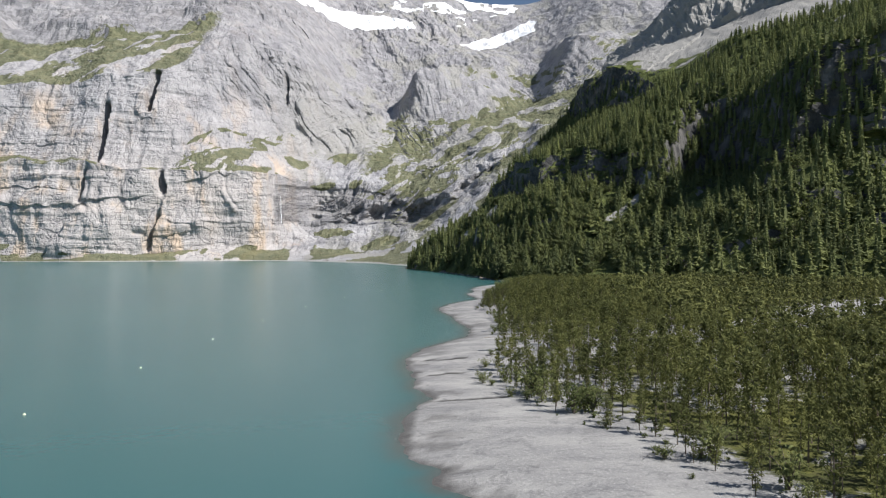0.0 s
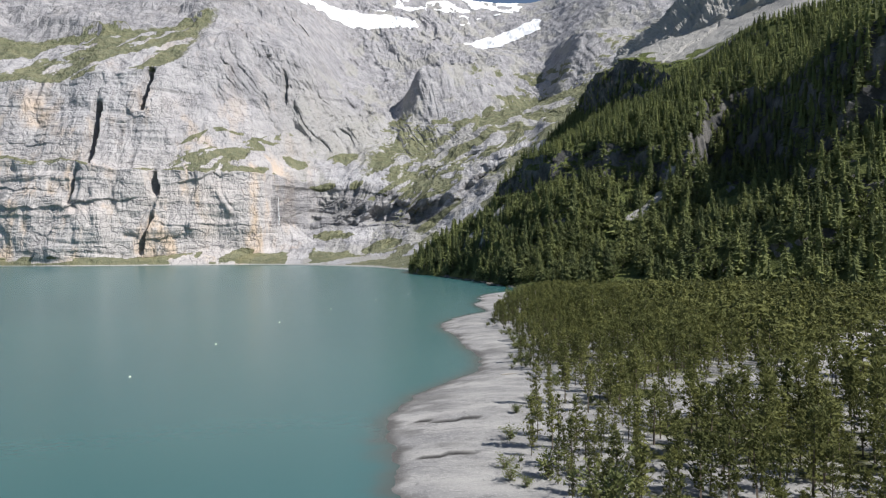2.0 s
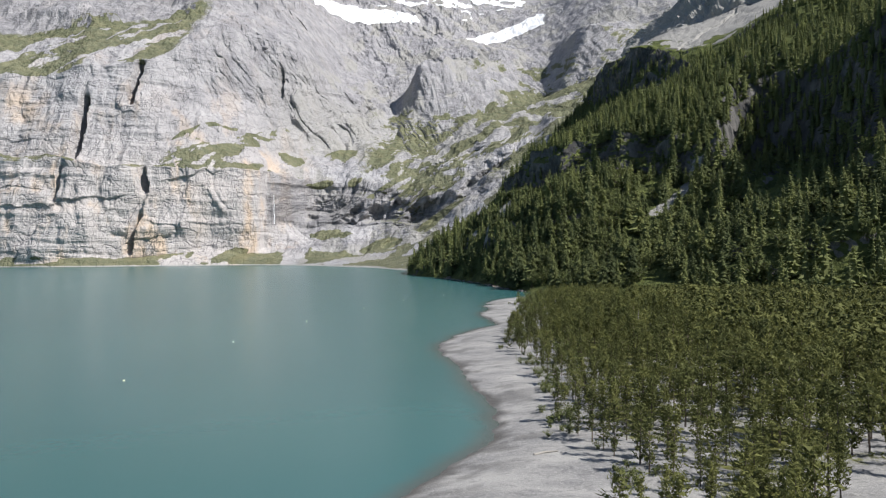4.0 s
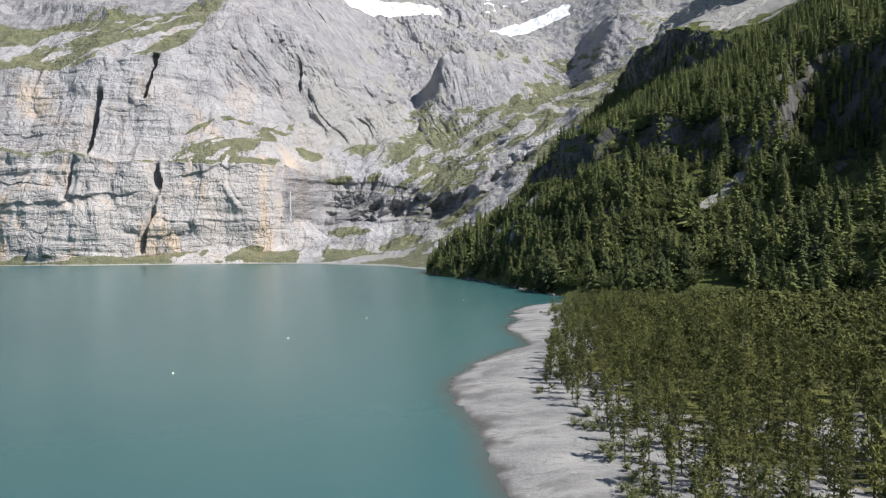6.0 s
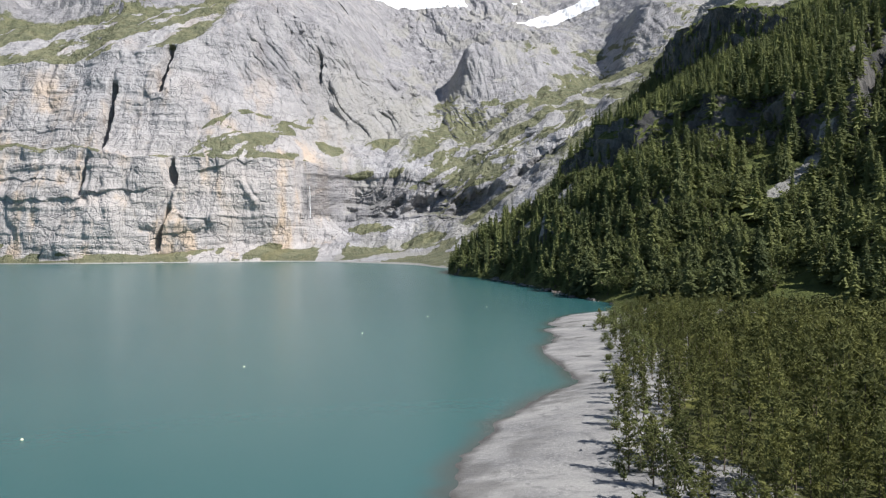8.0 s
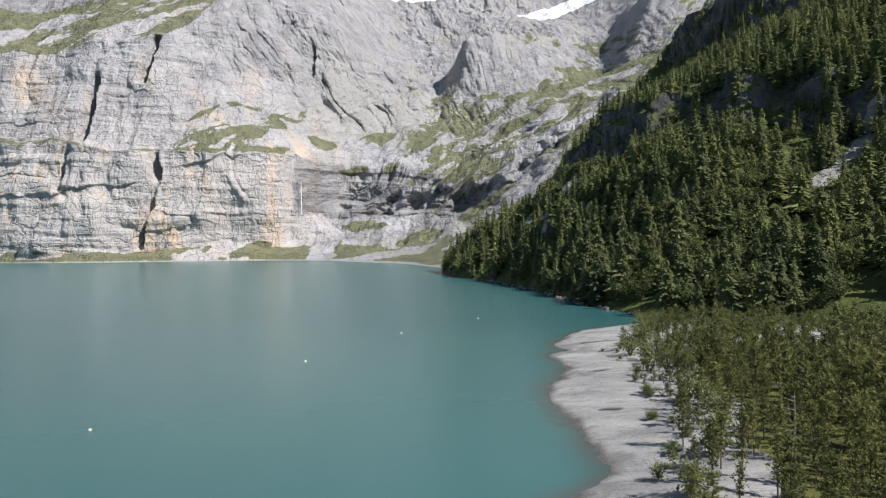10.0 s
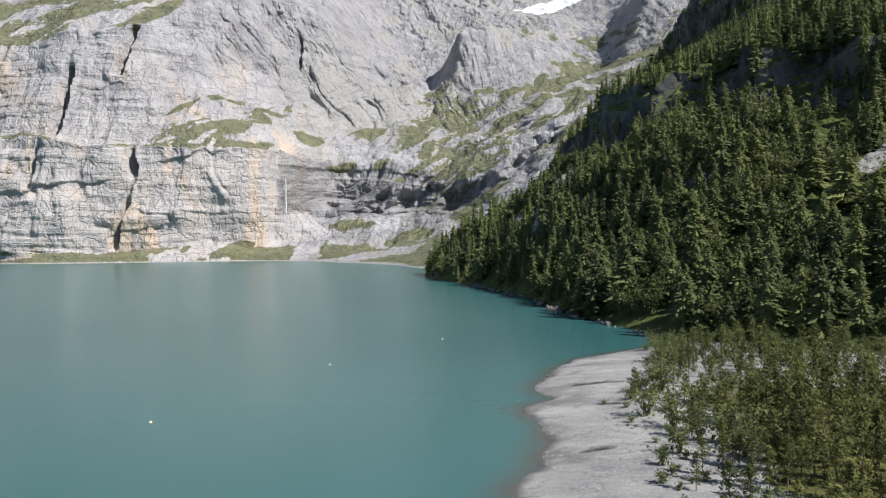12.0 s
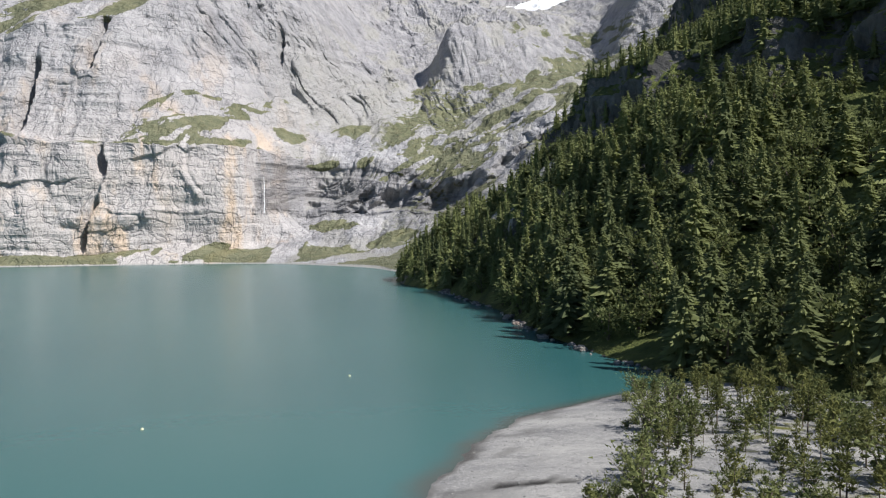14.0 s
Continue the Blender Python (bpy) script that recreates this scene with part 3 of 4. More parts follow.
SLAB = [(1000, 230, 325), (860, 430, 322), (750, 560, 318), (650, 655, 312), (565, 725, 306), (500, 785, 302), (435, 840, 300), (375, 890, 303), (335, 930, 280), (312, 975, 276), (300, 1030, 290), (286, 1080, 312), (280, 1125, 322), (260, 1220, 322), (266, 1350, 324), (340, 1530, 335)]
UPPER = [(1150, 300, 420), (1020, 500, 420), (930, 640, 420), (840, 760, 420), (750, 850, 420), (680, 920, 420), (620, 1000, 422), (570, 1070, 422), (535, 1120, 420), (500, 1155, 412), (450, 1185, 402), (405, 1220, 396), (360, 1270, 392), (330, 1340, 385), (345, 1430, 385), (420, 1600, 400)]
TOP = [(1300, 400, 600), (1160, 580, 600), (1060, 730, 600), (950, 850, 600), (850, 930, 600), (770, 1000, 600), (700, 1070, 590), (640, 1140, 585), (595, 1180, 570), (550, 1215, 555), (490, 1250, 530), (435, 1300, 490), (385, 1360, 450), (360, 1430, 430), (390, 1530, 430), (480, 1700, 440)]


def from_line(x, y, a, b):
    """Distance in plan from the stretch a to b."""
    a, b = np.array(a, float), np.array(b, float)
    d = b - a
    t = np.clip(((x - a[0]) * d[0] + (y - a[1]) * d[1]) / (d @ d), 0, 1)
    return np.hypot(x - a[0] - t * d[0], y - a[1] - t * d[1])


def bare_rock(x, y):
    """Where scars, talus and clearings keep the trees off: 1 bare, 0 wooded."""
    out = 1 - smooth(from_line(x, y, (37, 764), (62, 818)) + 3 * fbm(x / 8, y / 8, 0, 3, 0.5, 141), 6, 12)
    out = np.maximum(out, 1 - smooth(from_line(x, y, (148, 604), (192, 642)) + 2 * fbm(x / 8, y / 8, 0, 3, 0.5, 142), 2.5, 7))
    out = np.maximum(out, 1 - smooth(from_line(x, y, (28, 815), (30, 838)) + 3 * fbm(x / 8, y / 8, 0, 3, 0.5, 144), 3, 8))
    out = np.maximum(out, 0.9 * (1 - smooth(from_line(x, y, (365, 690), (470, 800)) + 6 * fbm(x / 9, y / 9, 0, 3, 0.5, 143), 2, 7)))
    return out


def recess(x, y):
    """How far outside the rocky recess in the hillside a place lies; below 0 within it."""
    along = (x - 236) * 0.28 + (y - 590) * 0.96
    across = (x - 236) * 0.96 - (y - 590) * 0.28
    return np.hypot(along / 108, across / 37) - 1 + 0.13 * fbm(x / 24, y / 24, 0, 4, 0.55, 161)


def gully(x, y):
    """The rocky recess behind the near spur: 1 on its floor. Its walls are sheer, and the eastern one lies in shade."""
    return 1 - smooth(recess(x, y), -0.3, 0.05)


def hillside():
    x, y, z, line = sheet([TOE, LOW, FOOT, BROW, TERR, SLAB, UPPER, TOP], [42, 42, 46, 40, 32, 34, 20], 430, 7)
    up, n = slope_of(x, y, z)
    n = n * np.sign(n[..., 2:3] + 1e-9)
    plain = smooth(line, 4.95, 5.15) * (1 - smooth(line, 5.9, 6.05))
    d = 8 * fbm(x / 70, y / 70, z / 70, 5, 0.5, 101) + (1 - smooth(up, 0.5, 0.8)) * 7 * ridged(x / 35, y / 35, z / 70, 4, 0.55, 111)
    d += 1.2 * fbm(x / 9, y / 9, z / 9, 3, 0.6, 121)
    d *= smooth(line, 0.0, 0.5) * (1 - 0.75 * plain)
    x, y, z = x + n[..., 0] * d, y + n[..., 1] * d, z + n[..., 2] * d
    floor = 66 + 0.19 * (y - 560) + 0.10 * (x - 200) + 3 * fbm(x / 20, y / 20, 0, 4, 0.55, 162)
    z = np.minimum(z, floor + 150 * np.maximum(recess(x, y), 0) + 4 * ridged(x / 14, y / 14, z / 40, 3, 0.5, 163))
    # joints that part the tilted slab into plates
    z = z - 5 * plain * (1 - smooth(np.abs(0.7 * x - 0.7 * y + 505 + 6 * fbm(x / 30, y / 30, 0, 3, 0.5, 151)), 1.0, 4.0))
    z = z + plain * 1.5 * fbm(x / 20, y / 40, 0, 4, 0.6, 152)
    up, _ = slope_of(x, y, z)
    patch = fbm(x / 40, y / 40, z / 60, 4, 0.55, 131)
    stone = plain * smooth(y, 820, 900)
    turf = smooth(up + 0.1 * patch, 0.45, 0.65) * (1 - stone) * (1 - smooth(line, 5.9, 6.1))
    turf = np.maximum(turf, 0.8 * smooth(line, 4.9, 5.0) * (1 - smooth(line, 5.15, 5.4)) * smooth(patch - 0.004 * (y - 960), -0.1, 0.2) * (y > 800))
    scree = np.maximum(np.maximum(stone * (1 - turf), bare_rock(x, y) * (line < 5)), smooth(line, 5.9, 6.05))
    me = mesh_of("hillside", np.stack([x, y, z], -1).reshape(-1, 3), grid_faces(*x.shape), HILL, {"turf": turf, "scree": scree})
    tagged(new("hillside", me), "steep wooded hillside with dark cliffs beside the lake", "hillside", kind="structure")
    return x, y, z, line, up


HX, HY, HZ, HL, HUP = hillside()

# ---- delta, lake bed and water ----
BANK = [(-400, 90), (-150, 55), (0, 26), (50, 12), (76, 3.5), (82, -1), (85, 0.2), (90, -4), (97, -5.8), (106, -6.3), (116, -5), (124, -2.7), (131, -2.8), (135, -5.6), (145, -6.2), (152, -6.6), (159, -8.4), (167, -8.8), (178, -8.3), (186, -6.5), (195, -2.7), (204, 2.2), (212, 6.6), (222, 8.4), (233, 9.4), (243, 8.4), (254, 6.2), (272, 3.8), (282, 3), (292, 1.3), (299, -0.9), (306, -1.7), (313, -2.0), (320, -1.1), (327, 0.6), (339, 4), (354, 9.8), (362, 14.5), (367, 18.4), (377, 18.9), (389, 17), (400, 15.6), (410, 14.3), (416, 14.6), (427, 17.7), (434, 19.3), (446, 20.3), (451, 18.6), (458, 19), (464, 23.2), (468, 22), (471, 20.4), (479, 22.5), (491, 25.2), (499, 28.7), (506, 33), (512, 40), (518, 45.5), (523, 52), (528, 60), (536, 67)]
TREES_FROM = [(-400, 150), (-100, 75), (40, 42), (77, 31), (96, 26.5), (103, 20), (111, 17), (118, 14.5), (130, 13), (136, 10.5), (150, 11), (165, 13), (180, 17), (192, 22), (203, 20), (217, 17), (230, 20), (253, 22), (278, 21), (305, 17.5), (318, 19), (341, 21.5), (369, 27.5), (395, 32), (417, 33), (434, 36.5), (446, 35), (455, 34), (472, 42.5), (500, 50), (519, 54), (527, 61), (535, 67)]


def shore_x(y):
    return curve_at(BANK, np.clip(y, -400, 536)) + 0.75 * fbm(y / 4.5, 3.7, 0, 4, 0.65, 201) + np.maximum(0, y - 534) * 6


def tree_line(y):
    return curve_at(TREES_FROM, np.clip(y, -400, 535))


def wash(x, y):
    """An open gravel channel that runs through the wood to the beach: 1 in its bed."""
    ragged = 5 * fbm(x / 18, y / 18, 0, 3, 0.5, 231)
    low = 1 - smooth(from_line(x, y, (22, 160), (62, 186)) + ragged, 2, 8)
    high = 1 - smooth((from_line(x, y, (62, 186), (230, 310)) + ragged) / (1 + 2.9 * smooth(x, 80, 140)), 4, 12)
    mid = 1 - smooth(from_line(x, y, (44, 186), (125, 196)) + ragged, 3, 8)
    return np.maximum(np.maximum(low, mid), high)


def trench(x, y):
    """Small washed-out channels across the beach: 1 in their bed."""
    out = 0 * x
    for y0, x0, x1, tilt in ((123.0, -3, 13, 0.02), (166.0, -6, 8, -0.05), (148.0, -5, 6, 0.06), (432.0, 23, 30, 0.0), (471.5, 25, 38, 0.02), (398.0, 20, 27, 0.05)):
        mid = y0 + tilt * x + 0.9 * fbm(x / 5, y0, 0, 3, 0.5, 214)
        out = np.maximum(out, np.clip(1.15 - np.abs(y - mid) / 0.9, 0, 1) * smooth(x, x0, x0 + 3) * (1 - smooth(x, x1 - 3, x1)))
    return out


def ground_z(x, y):
    """Height of the delta over the water: a gentle beach, then hummocky flats; under water the bed falls away."""
    off = x - shore_x(y)
    beach = 1.5 * (1 - np.exp(-np.maximum(off, 0) / 14)) + 0.012 * np.maximum(off, 0)
    hum = (0.16 * fbm(x / 9, y / 9, 0, 4, 0.55, 211) + 0.35 * fbm(x / 45, y / 45, 0, 3, 0.5, 212)) * smooth(off, 1, 12)
    rill = -0.10 * np.clip(ridged(x / 14, y / 4.5, 0, 3, 0.5, 213) - 0.55, 0, 1) * smooth(off, 1, 6)
    rill = rill - 0.30 * trench(x, y)
    bed = np.maximum(-0.10 * np.maximum(-off, 0), -14)
    return np.where(off > 0, np.maximum(0.02 + beach + hum + rill, 0.04), bed)


def uneven(stops):
    return np.unique(np.concatenate([np.arange(a, b, s) for a, b, s in stops]))


def delta():
    gx = uneven([(-4500, -300, 300), (-300, -20, 20), (-20, 75, 1.15), (75, 200, 5), (200, 420, 20), (420, 900, 60), (900, 4501, 300)])
    gy = uneven([(-4500, -200, 300), (-200, 40, 20), (40, 545, 1.1), (545, 700, 10), (700, 4501, 300)])
    x, y = np.meshgrid(gx, gy, indexing="ij")
    z = ground_z(x, y)
    off = x - shore_x(y)
    wood = x - tree_line(y)
    turf = smooth(wood, -1, 14) * (0.42 + 0.10 * smooth(y, 200, 260) + 0.42 * fbm(x / 25, y / 25, 0, 4, 0.55, 221))
    turf *= 1 - 0.45 * smooth(y, 430, 460)
    turf += 0.5 * smooth(wood, 5, 20) * smooth(y, 250, 330) * (1 - smooth(y, 450, 480))
    turf *= 1 - wash(x, y)
    wet = 1 - smooth(off + 1.2 * fbm(x / 5, y / 5, 0, 3, 0.5, 232), 0.2, 1.8)
    wet = np.maximum(wet, 0.55 * smooth(fbm(x / 7, y / 5, 0, 4, 0.55, 233), 0.25, 0.6) * (1 - smooth(off, 4, 13)))
    wet = np.maximum(wet, smooth(trench(x, y), 0.3, 0.8))
    cut = smooth(trench(x, y), 0.35, 0.8)
    me = mesh_of("ground", np.stack([x, y, z], -1).reshape(-1, 3), grid_faces(*x.shape), DELTA, {"turf": turf, "wet": wet, "cut": cut}, True)
    tagged(new("ground", me), "grey gravel delta with moss among the trees", "ground", kind="structure")


def water():
    gx = uneven([(-4500, -400, 200), (-400, -60, 20), (-60, 80, 3), (80, 400, 40), (400, 4501, 300)])
    gy = uneven([(-4500, -200, 300), (-200, 40, 10), (40, 545, 3), (545, 1600, 40), (1600, 4501, 300)])
    x, y = np.meshgrid(gx, gy, indexing="ij")
    off = shore_x(y) - x
    shoal = np.exp(-np.maximum(off, 0) / 4.5) * (y < 545)
    me = mesh_of("water", np.stack([x, y, 0 * x], -1).reshape(-1, 3), grid_faces(*x.shape), WATER, {"shoal": shoal}, True)
    tagged(new("water", me), "calm milky turquoise mountain lake", "lake", kind="structure")


delta()
water()


# ---- trees ----
def sprays(rng, centres, outward, size, rise, lie, slim):
    """Needle or leaf sprays: one slim, crooked triangle at each centre, pointing outward; rise tips them up (or down), lie keeps them level."""
    n = len(centres)
    a = outward + rng.normal(0, 0.45, (n, 3)) + (0, 0, rise)
    a /= np.linalg.norm(a, axis=1, keepdims=True) + 1e-9
    side = rng.normal(size=(n, 3)) * (1, 1, 1 - lie)
    b = side - a * np.sum(a * side, 1, keepdims=True)
    b /= np.linalg.norm(b, axis=1, keepdims=True) + 1e-9
    s = size * rng.uniform(0.6, 1.4, (n, 1))
    tri = np.stack([centres - (a * 0.55 * slim + b / slim * 0.7) * s, centres - (a * 0.35 * slim - b / slim * 0.7) * s, centres + a * s * slim], 1)
    return tri.reshape(-1, 3), np.arange(3 * n).reshape(-1, 3)


def clumps(rng, centres, outward, radius, up, points=8):
    """Tufts of needles or leaves: a jagged, shallow dome at each centre, tipped outward."""
    n = len(centres)
    axis = outward * 0.6 + rng.normal(0, 0.35, (n, 3)) + (0, 0, up)
    axis /= np.linalg.norm(axis, axis=1, keepdims=True)
    a = np.cross(axis, rng.normal(size=(n, 3)))
    a /= np.linalg.norm(a, axis=1, keepdims=True) + 1e-9
    b = np.cross(axis, a)
    r = radius * rng.uniform(0.6, 1.35, (n, 1, 1))
    ang = np.arange(points) * 2 * np.pi / points + rng.normal(0, 0.2, (n, points))
    reach = np.where(np.arange(points) % 2, 0.5, 1.0) * rng.uniform(0.65, 1.3, (n, points))
    rim = (np.cos(ang) * reach)[..., None] * a[:, None] + (np.sin(ang) * reach)[..., None] * b[:, None]
    rim = centres[:, None] + r * (rim - axis[:, None] * rng.uniform(0.1, 0.6, (n, points, 1)))
    tip = centres[:, None] + r * 0.35 * axis[:, None]
    verts = np.concatenate([tip, rim], 1)
    j = np.arange(points)
    fan = np.stack([0 * j, 1 + j, 1 + (j + 1) % points], 1)
    return verts.reshape(-1, 3), (fan[None] + (points + 1) * np.arange(n)[:, None, None]).reshape(-1, 3)


def stem(points, radii, sides=5):
    """A tapered, bent stem through points."""
    points, radii = np.array(points, float), np.array(radii, float)
    ang = np.arange(sides) / sides * 2 * np.pi
    ring = np.stack([np.cos(ang), np.sin(ang), 0 * ang], 1)
    axis = points[-1] - points[0]
    if abs(axis[2]) < 0.7 * np.linalg.norm(axis):
        side = np.cross(axis, (0, 0, 1.0))
        side /= np.linalg.norm(side)
        ring = np.cos(ang)[:, None] * side + np.sin(ang)[:, None] * np.array((0, 0, 1.0))
    v = (points[:, None, :] + radii[:, None, None] * ring).reshape(-1, 3)
    f = []
    for i in range(len(points) - 1):
        for j in range(sides):
            a, b = i * sides + j, i * sides + (j + 1) % sides
            f += [(a, b, b + sides), (a, b + sides, a + sides)]
    return v, np.array(f)


def join(pieces):
    verts, faces, n = [], [], 0
    for v, f in pieces:
        verts.append(v)
        faces.append(f + n)
        n += len(v)
    return np.concatenate(verts), np.concatenate(faces)


def pine_shape(rng, h, leaves, fine=True):
    """A young mountain pine: bare lower trunk, and a ragged, rounded crown of needle tufts on spreading limbs."""
    bend = rng.normal(0, 0.03 * h, 2)
    ts = np.linspace(0, 1, 5 if fine else 2)
    pts = [(bend[0] * t * t, bend[1] * t * t, h * t * 0.96) for t in ts]
    wood = [stem(pts, 0.013 * h * (1.08 - ts), 5 if fine else 3)]
    low, widest = rng.uniform(0.10, 0.36), rng.uniform(0.2, 0.45)
    girth = rng.uniform(0.14, 0.20) * h
    limbs = int(np.clip(leaves / (24 if fine else 15), 10, 34))
    tufts = 4 if leaves > 200 else 3
    centres, out = [], []
    for i in range(limbs):
        f = (i + rng.uniform(0, 1)) / limbs
        t = low + (0.97 - low) * f
        full = (f / widest) ** 0.6 if f < widest else (1 - (f - widest) / (1.02 - widest)) ** 0.7
        wide = girth * (0.28 + 0.85 * full) * rng.uniform(0.6, 1.25) * (1 - 0.55 * smooth(f, 0.75, 1.0))
        ang = 2.4 * i + rng.normal(0, 0.5)
        root = np.array((bend[0] * t * t, bend[1] * t * t, h * t * 0.96))
        tip = root + (math.cos(ang) * wide, math.sin(ang) * wide, wide * rng.uniform(0.05, 0.6))
        if fine:
            wood.append(stem([root, tip], [0.005 * h, 0.0015 * h], 3))
        g = (np.arange(tufts) + rng.uniform(0.3, 0.9, tufts))[:, None] / tufts
        centres.append(root + (tip - root) * g + rng.normal(0, 0.022 * h, (tufts, 3)))
        out.append(np.tile((tip - root) / wide, (tufts, 1)))
    return join(wood), np.concatenate(centres), np.concatenate(out)


def spruce_shape(rng, h, leaves, fine=True):
    """A spruce: a straight trunk and many drooping, folded boughs that shorten towards the tip, round a shaded inside.
    The boughs come back as a list of (corners, faces), with the places and ways of the sprays at their ends."""
    wood = [stem([(0, 0, 0), (0, 0, h * 0.5), (0, 0, h)] if fine else [(0, 0, 0), (0, 0, h)], [0.015 * h, 0.009 * h, 0.001 * h] if fine else [0.014 * h, 0.001 * h], 5 if fine else 3)]
    n = int(np.clip(0.85 * leaves, 25, 420))
    spread = rng.uniform(0.17, 0.25) * h
    base = rng.uniform(0.02, 0.10)
    lop = rng.uniform(0, 2 * np.pi)
    t = base + (0.985 - base) * ((np.arange(n) + rng.uniform(0, 1, n)) / n) ** 0.85
    ang = 2.39996 * np.arange(n) + rng.normal(0, 0.3, n)
    lumps = 1 + 0.28 * np.sin(t * rng.uniform(22, 34) + ang * rng.integers(1, 3))
    reach = (spread * (1 - t) ** 0.8 + 0.012 * h) * rng.uniform(0.65, 1.15, n) * (1 + 0.18 * np.cos(ang - lop)) * lumps
    wide = (0.10 * reach + 0.35 * spread * (1 - 0.7 * t) * math.sqrt(9 / n)) * rng.uniform(0.7, 1.3, n) + 0.010 * h * math.sqrt(60 / n)
    out = np.stack([np.cos(ang), np.sin(ang), 0 * ang], 1)
    side = np.stack([-np.sin(ang), np.cos(ang), 0 * ang], 1)
    root = np.stack([0 * t, 0 * t, h * t], 1) + out * (0.12 * reach)[:, None]
    droop = rng.uniform(0.25, 0.8, n) * reach
    mid = root + out * (0.55 * reach)[:, None] - np.stack([0 * t, 0 * t, 0.6 * droop + 0.12 * reach], 1)
    tip = root + out * (0.9 * reach)[:, None] - np.stack([0 * t, 0 * t, droop * 0.85], 1)
    verts = np.stack([root, mid - side * wide[:, None], tip, mid + side * wide[:, None]], 1).reshape(-1, 3)
    verts[:, 2] = np.maximum(verts[:, 2], 0.01 * h)
    kite = np.array([(0, 1, 2), (0, 2, 3)])
    faces = (kite[None] + 4 * np.arange(n)[:, None, None]).reshape(-1, 3)
    heart = stem([(0, 0, 0.06 * h), (0, 0, 0.45 * h), (0, 0, 0.92 * h)], [0.45 * spread, 0.30 * spread, 0.01 * h], 5)
    k = max(2, leaves // 3)
    pick = rng.integers(0, n, k)
    centres = root[pick] + (tip[pick] - root[pick]) * rng.uniform(0.5, 1.05, (k, 1)) + rng.normal(0, 0.006 * h, (k, 3))
    return join(wood), centres, out[pick], [(verts, faces), heart]


def willow_shape(rng, h, leaves, fine=True):
    """A bushy willow: several leaning stems and rounded, broken masses of small leaves."""
    wood, centres, outs = [], [], []
    stems = 7 if fine else 4
    for i in range(stems):
        ang = i / stems * 2 * np.pi + rng.uniform(-0.4, 0.4)
        lean = h * rng.uniform(0.12, 0.5)
        top = h * rng.uniform(0.6, 1.0)
        a, b, c = np.zeros(3), np.array((math.cos(ang) * lean * 0.4, math.sin(ang) * lean * 0.4, top * 0.55)), np.array((math.cos(ang) * lean, math.sin(ang) * lean, top * 0.9))
        wood.append(stem([a, b, c], [0.018 * h, 0.012 * h, 0.003 * h], 4 if fine else 3))
        k = max(3, int(leaves / stems))
        f = rng.uniform(0.15, 1.05, (k, 1))
        line = np.where(f < 0.5, b * f * 2, b + (c - b) * (f - 0.5) * 2)
        pos = line + rng.normal(0, 0.10 * h, (k, 3)) * (1, 1, 0.8)
        centres.append(pos)
        away = pos - (0, 0, 0.45 * h)
        outs.append(away / (np.linalg.norm(away, axis=1, keepdims=True) + 1e-6))
    c = np.concatenate(centres)
    c[:, 2] = np.abs(c[:, 2]) + 0.03 * h
    return join(wood), c, np.concatenate(outs)


# shape, needles, and how much leaf a tree one metre high carries
SHAPES = {"pine": (pine_shape, PINE, 0.10), "spruce": (spruce_shape, SPRUCE, 0.05), "willow": (willow_shape, WILLOW, 0.62)}


def crown_of(rng, kind, h, leaves, fine):
    shape, material, area = SHAPES[kind]
    wood, centres, outward, *inner = shape(rng, h, leaves, fine)
    rise, lie, slim = {"pine": (0.45, 0.0, 1.9), "spruce": (-0.45, 0.3, 1.7), "willow": (0.35, 0.0, 1.35)}[kind]
    if kind == "pine":
        # needle tufts, with finer sprays that break up their outline
        r = h * (0.31 / math.sqrt(len(centres)) if fine else (0.33 if leaves > 200 else 0.42) / math.sqrt(len(centres)))
        tufts = clumps(rng, centres, outward, r, 0.75, 5 if fine else (3 if leaves > 200 else 4))
        pick = rng.integers(0, len(centres), int(0.7 * leaves) if fine else (int(0.9 * leaves) if leaves > 200 else leaves // 3))
        around = centres[pick] + rng.normal(0, 0.75 * r, (len(pick), 3))
        return wood, join([tufts, sprays(rng, around, outward[pick], h * math.sqrt((0.15 if leaves > 200 else 0.07) / len(pick)), 0.8, lie, 2.2 if leaves > 200 else 1.7)]), material
    fuzz = sprays(rng, centres, outward, h * math.sqrt(area / (1.05 * len(centres))), rise, lie, slim)
    if inner:
        leafage = join([fuzz] + inner[0])
    else:
        # a darker heart of tufts, wrapped in fine sprays
        heart = rng.permutation(len(centres))[:max(6, len(centres) // 9)]
        leafage = join([fuzz, clumps(rng, centres[heart], outward[heart], h * math.sqrt(0.75 / (math.pi * len(heart))), 0.6, 5)])
    return wood, leafage, material


def tree_thing(kind, seed, h, leaves, label):
    """One tree as a thing: an Empty at its foot, with trunk and crown."""
    rng = np.random.default_rng(seed)
    wood, (v, f), material = crown_of(rng, kind, h, leaves, True)
    bush = kind == "willow"
    root = tagged(new("willow_bush" if bush else kind + "_tree"), label, "bush" if bush else "tree", group="willows on the gravel" if bush else kind + "s of the delta")
    if bush:
        per_v, per_f = len(wood[0]) // 7, len(wood[1]) // 7
        for i in range(7):
            new("stem", mesh_of("stem", wood[0][i * per_v:(i + 1) * per_v], wood[1][i * per_f:(i + 1) * per_f] - i * per_v, BARK)).parent = root
    else:
        new("trunk", mesh_of("trunk", *wood, BARK)).parent = root
    crown = new("crown", mesh_of("crown", v, f, material, {"tone": np.repeat(rng.uniform(0, 1), len(v))}))
    crown.parent = root
    return root


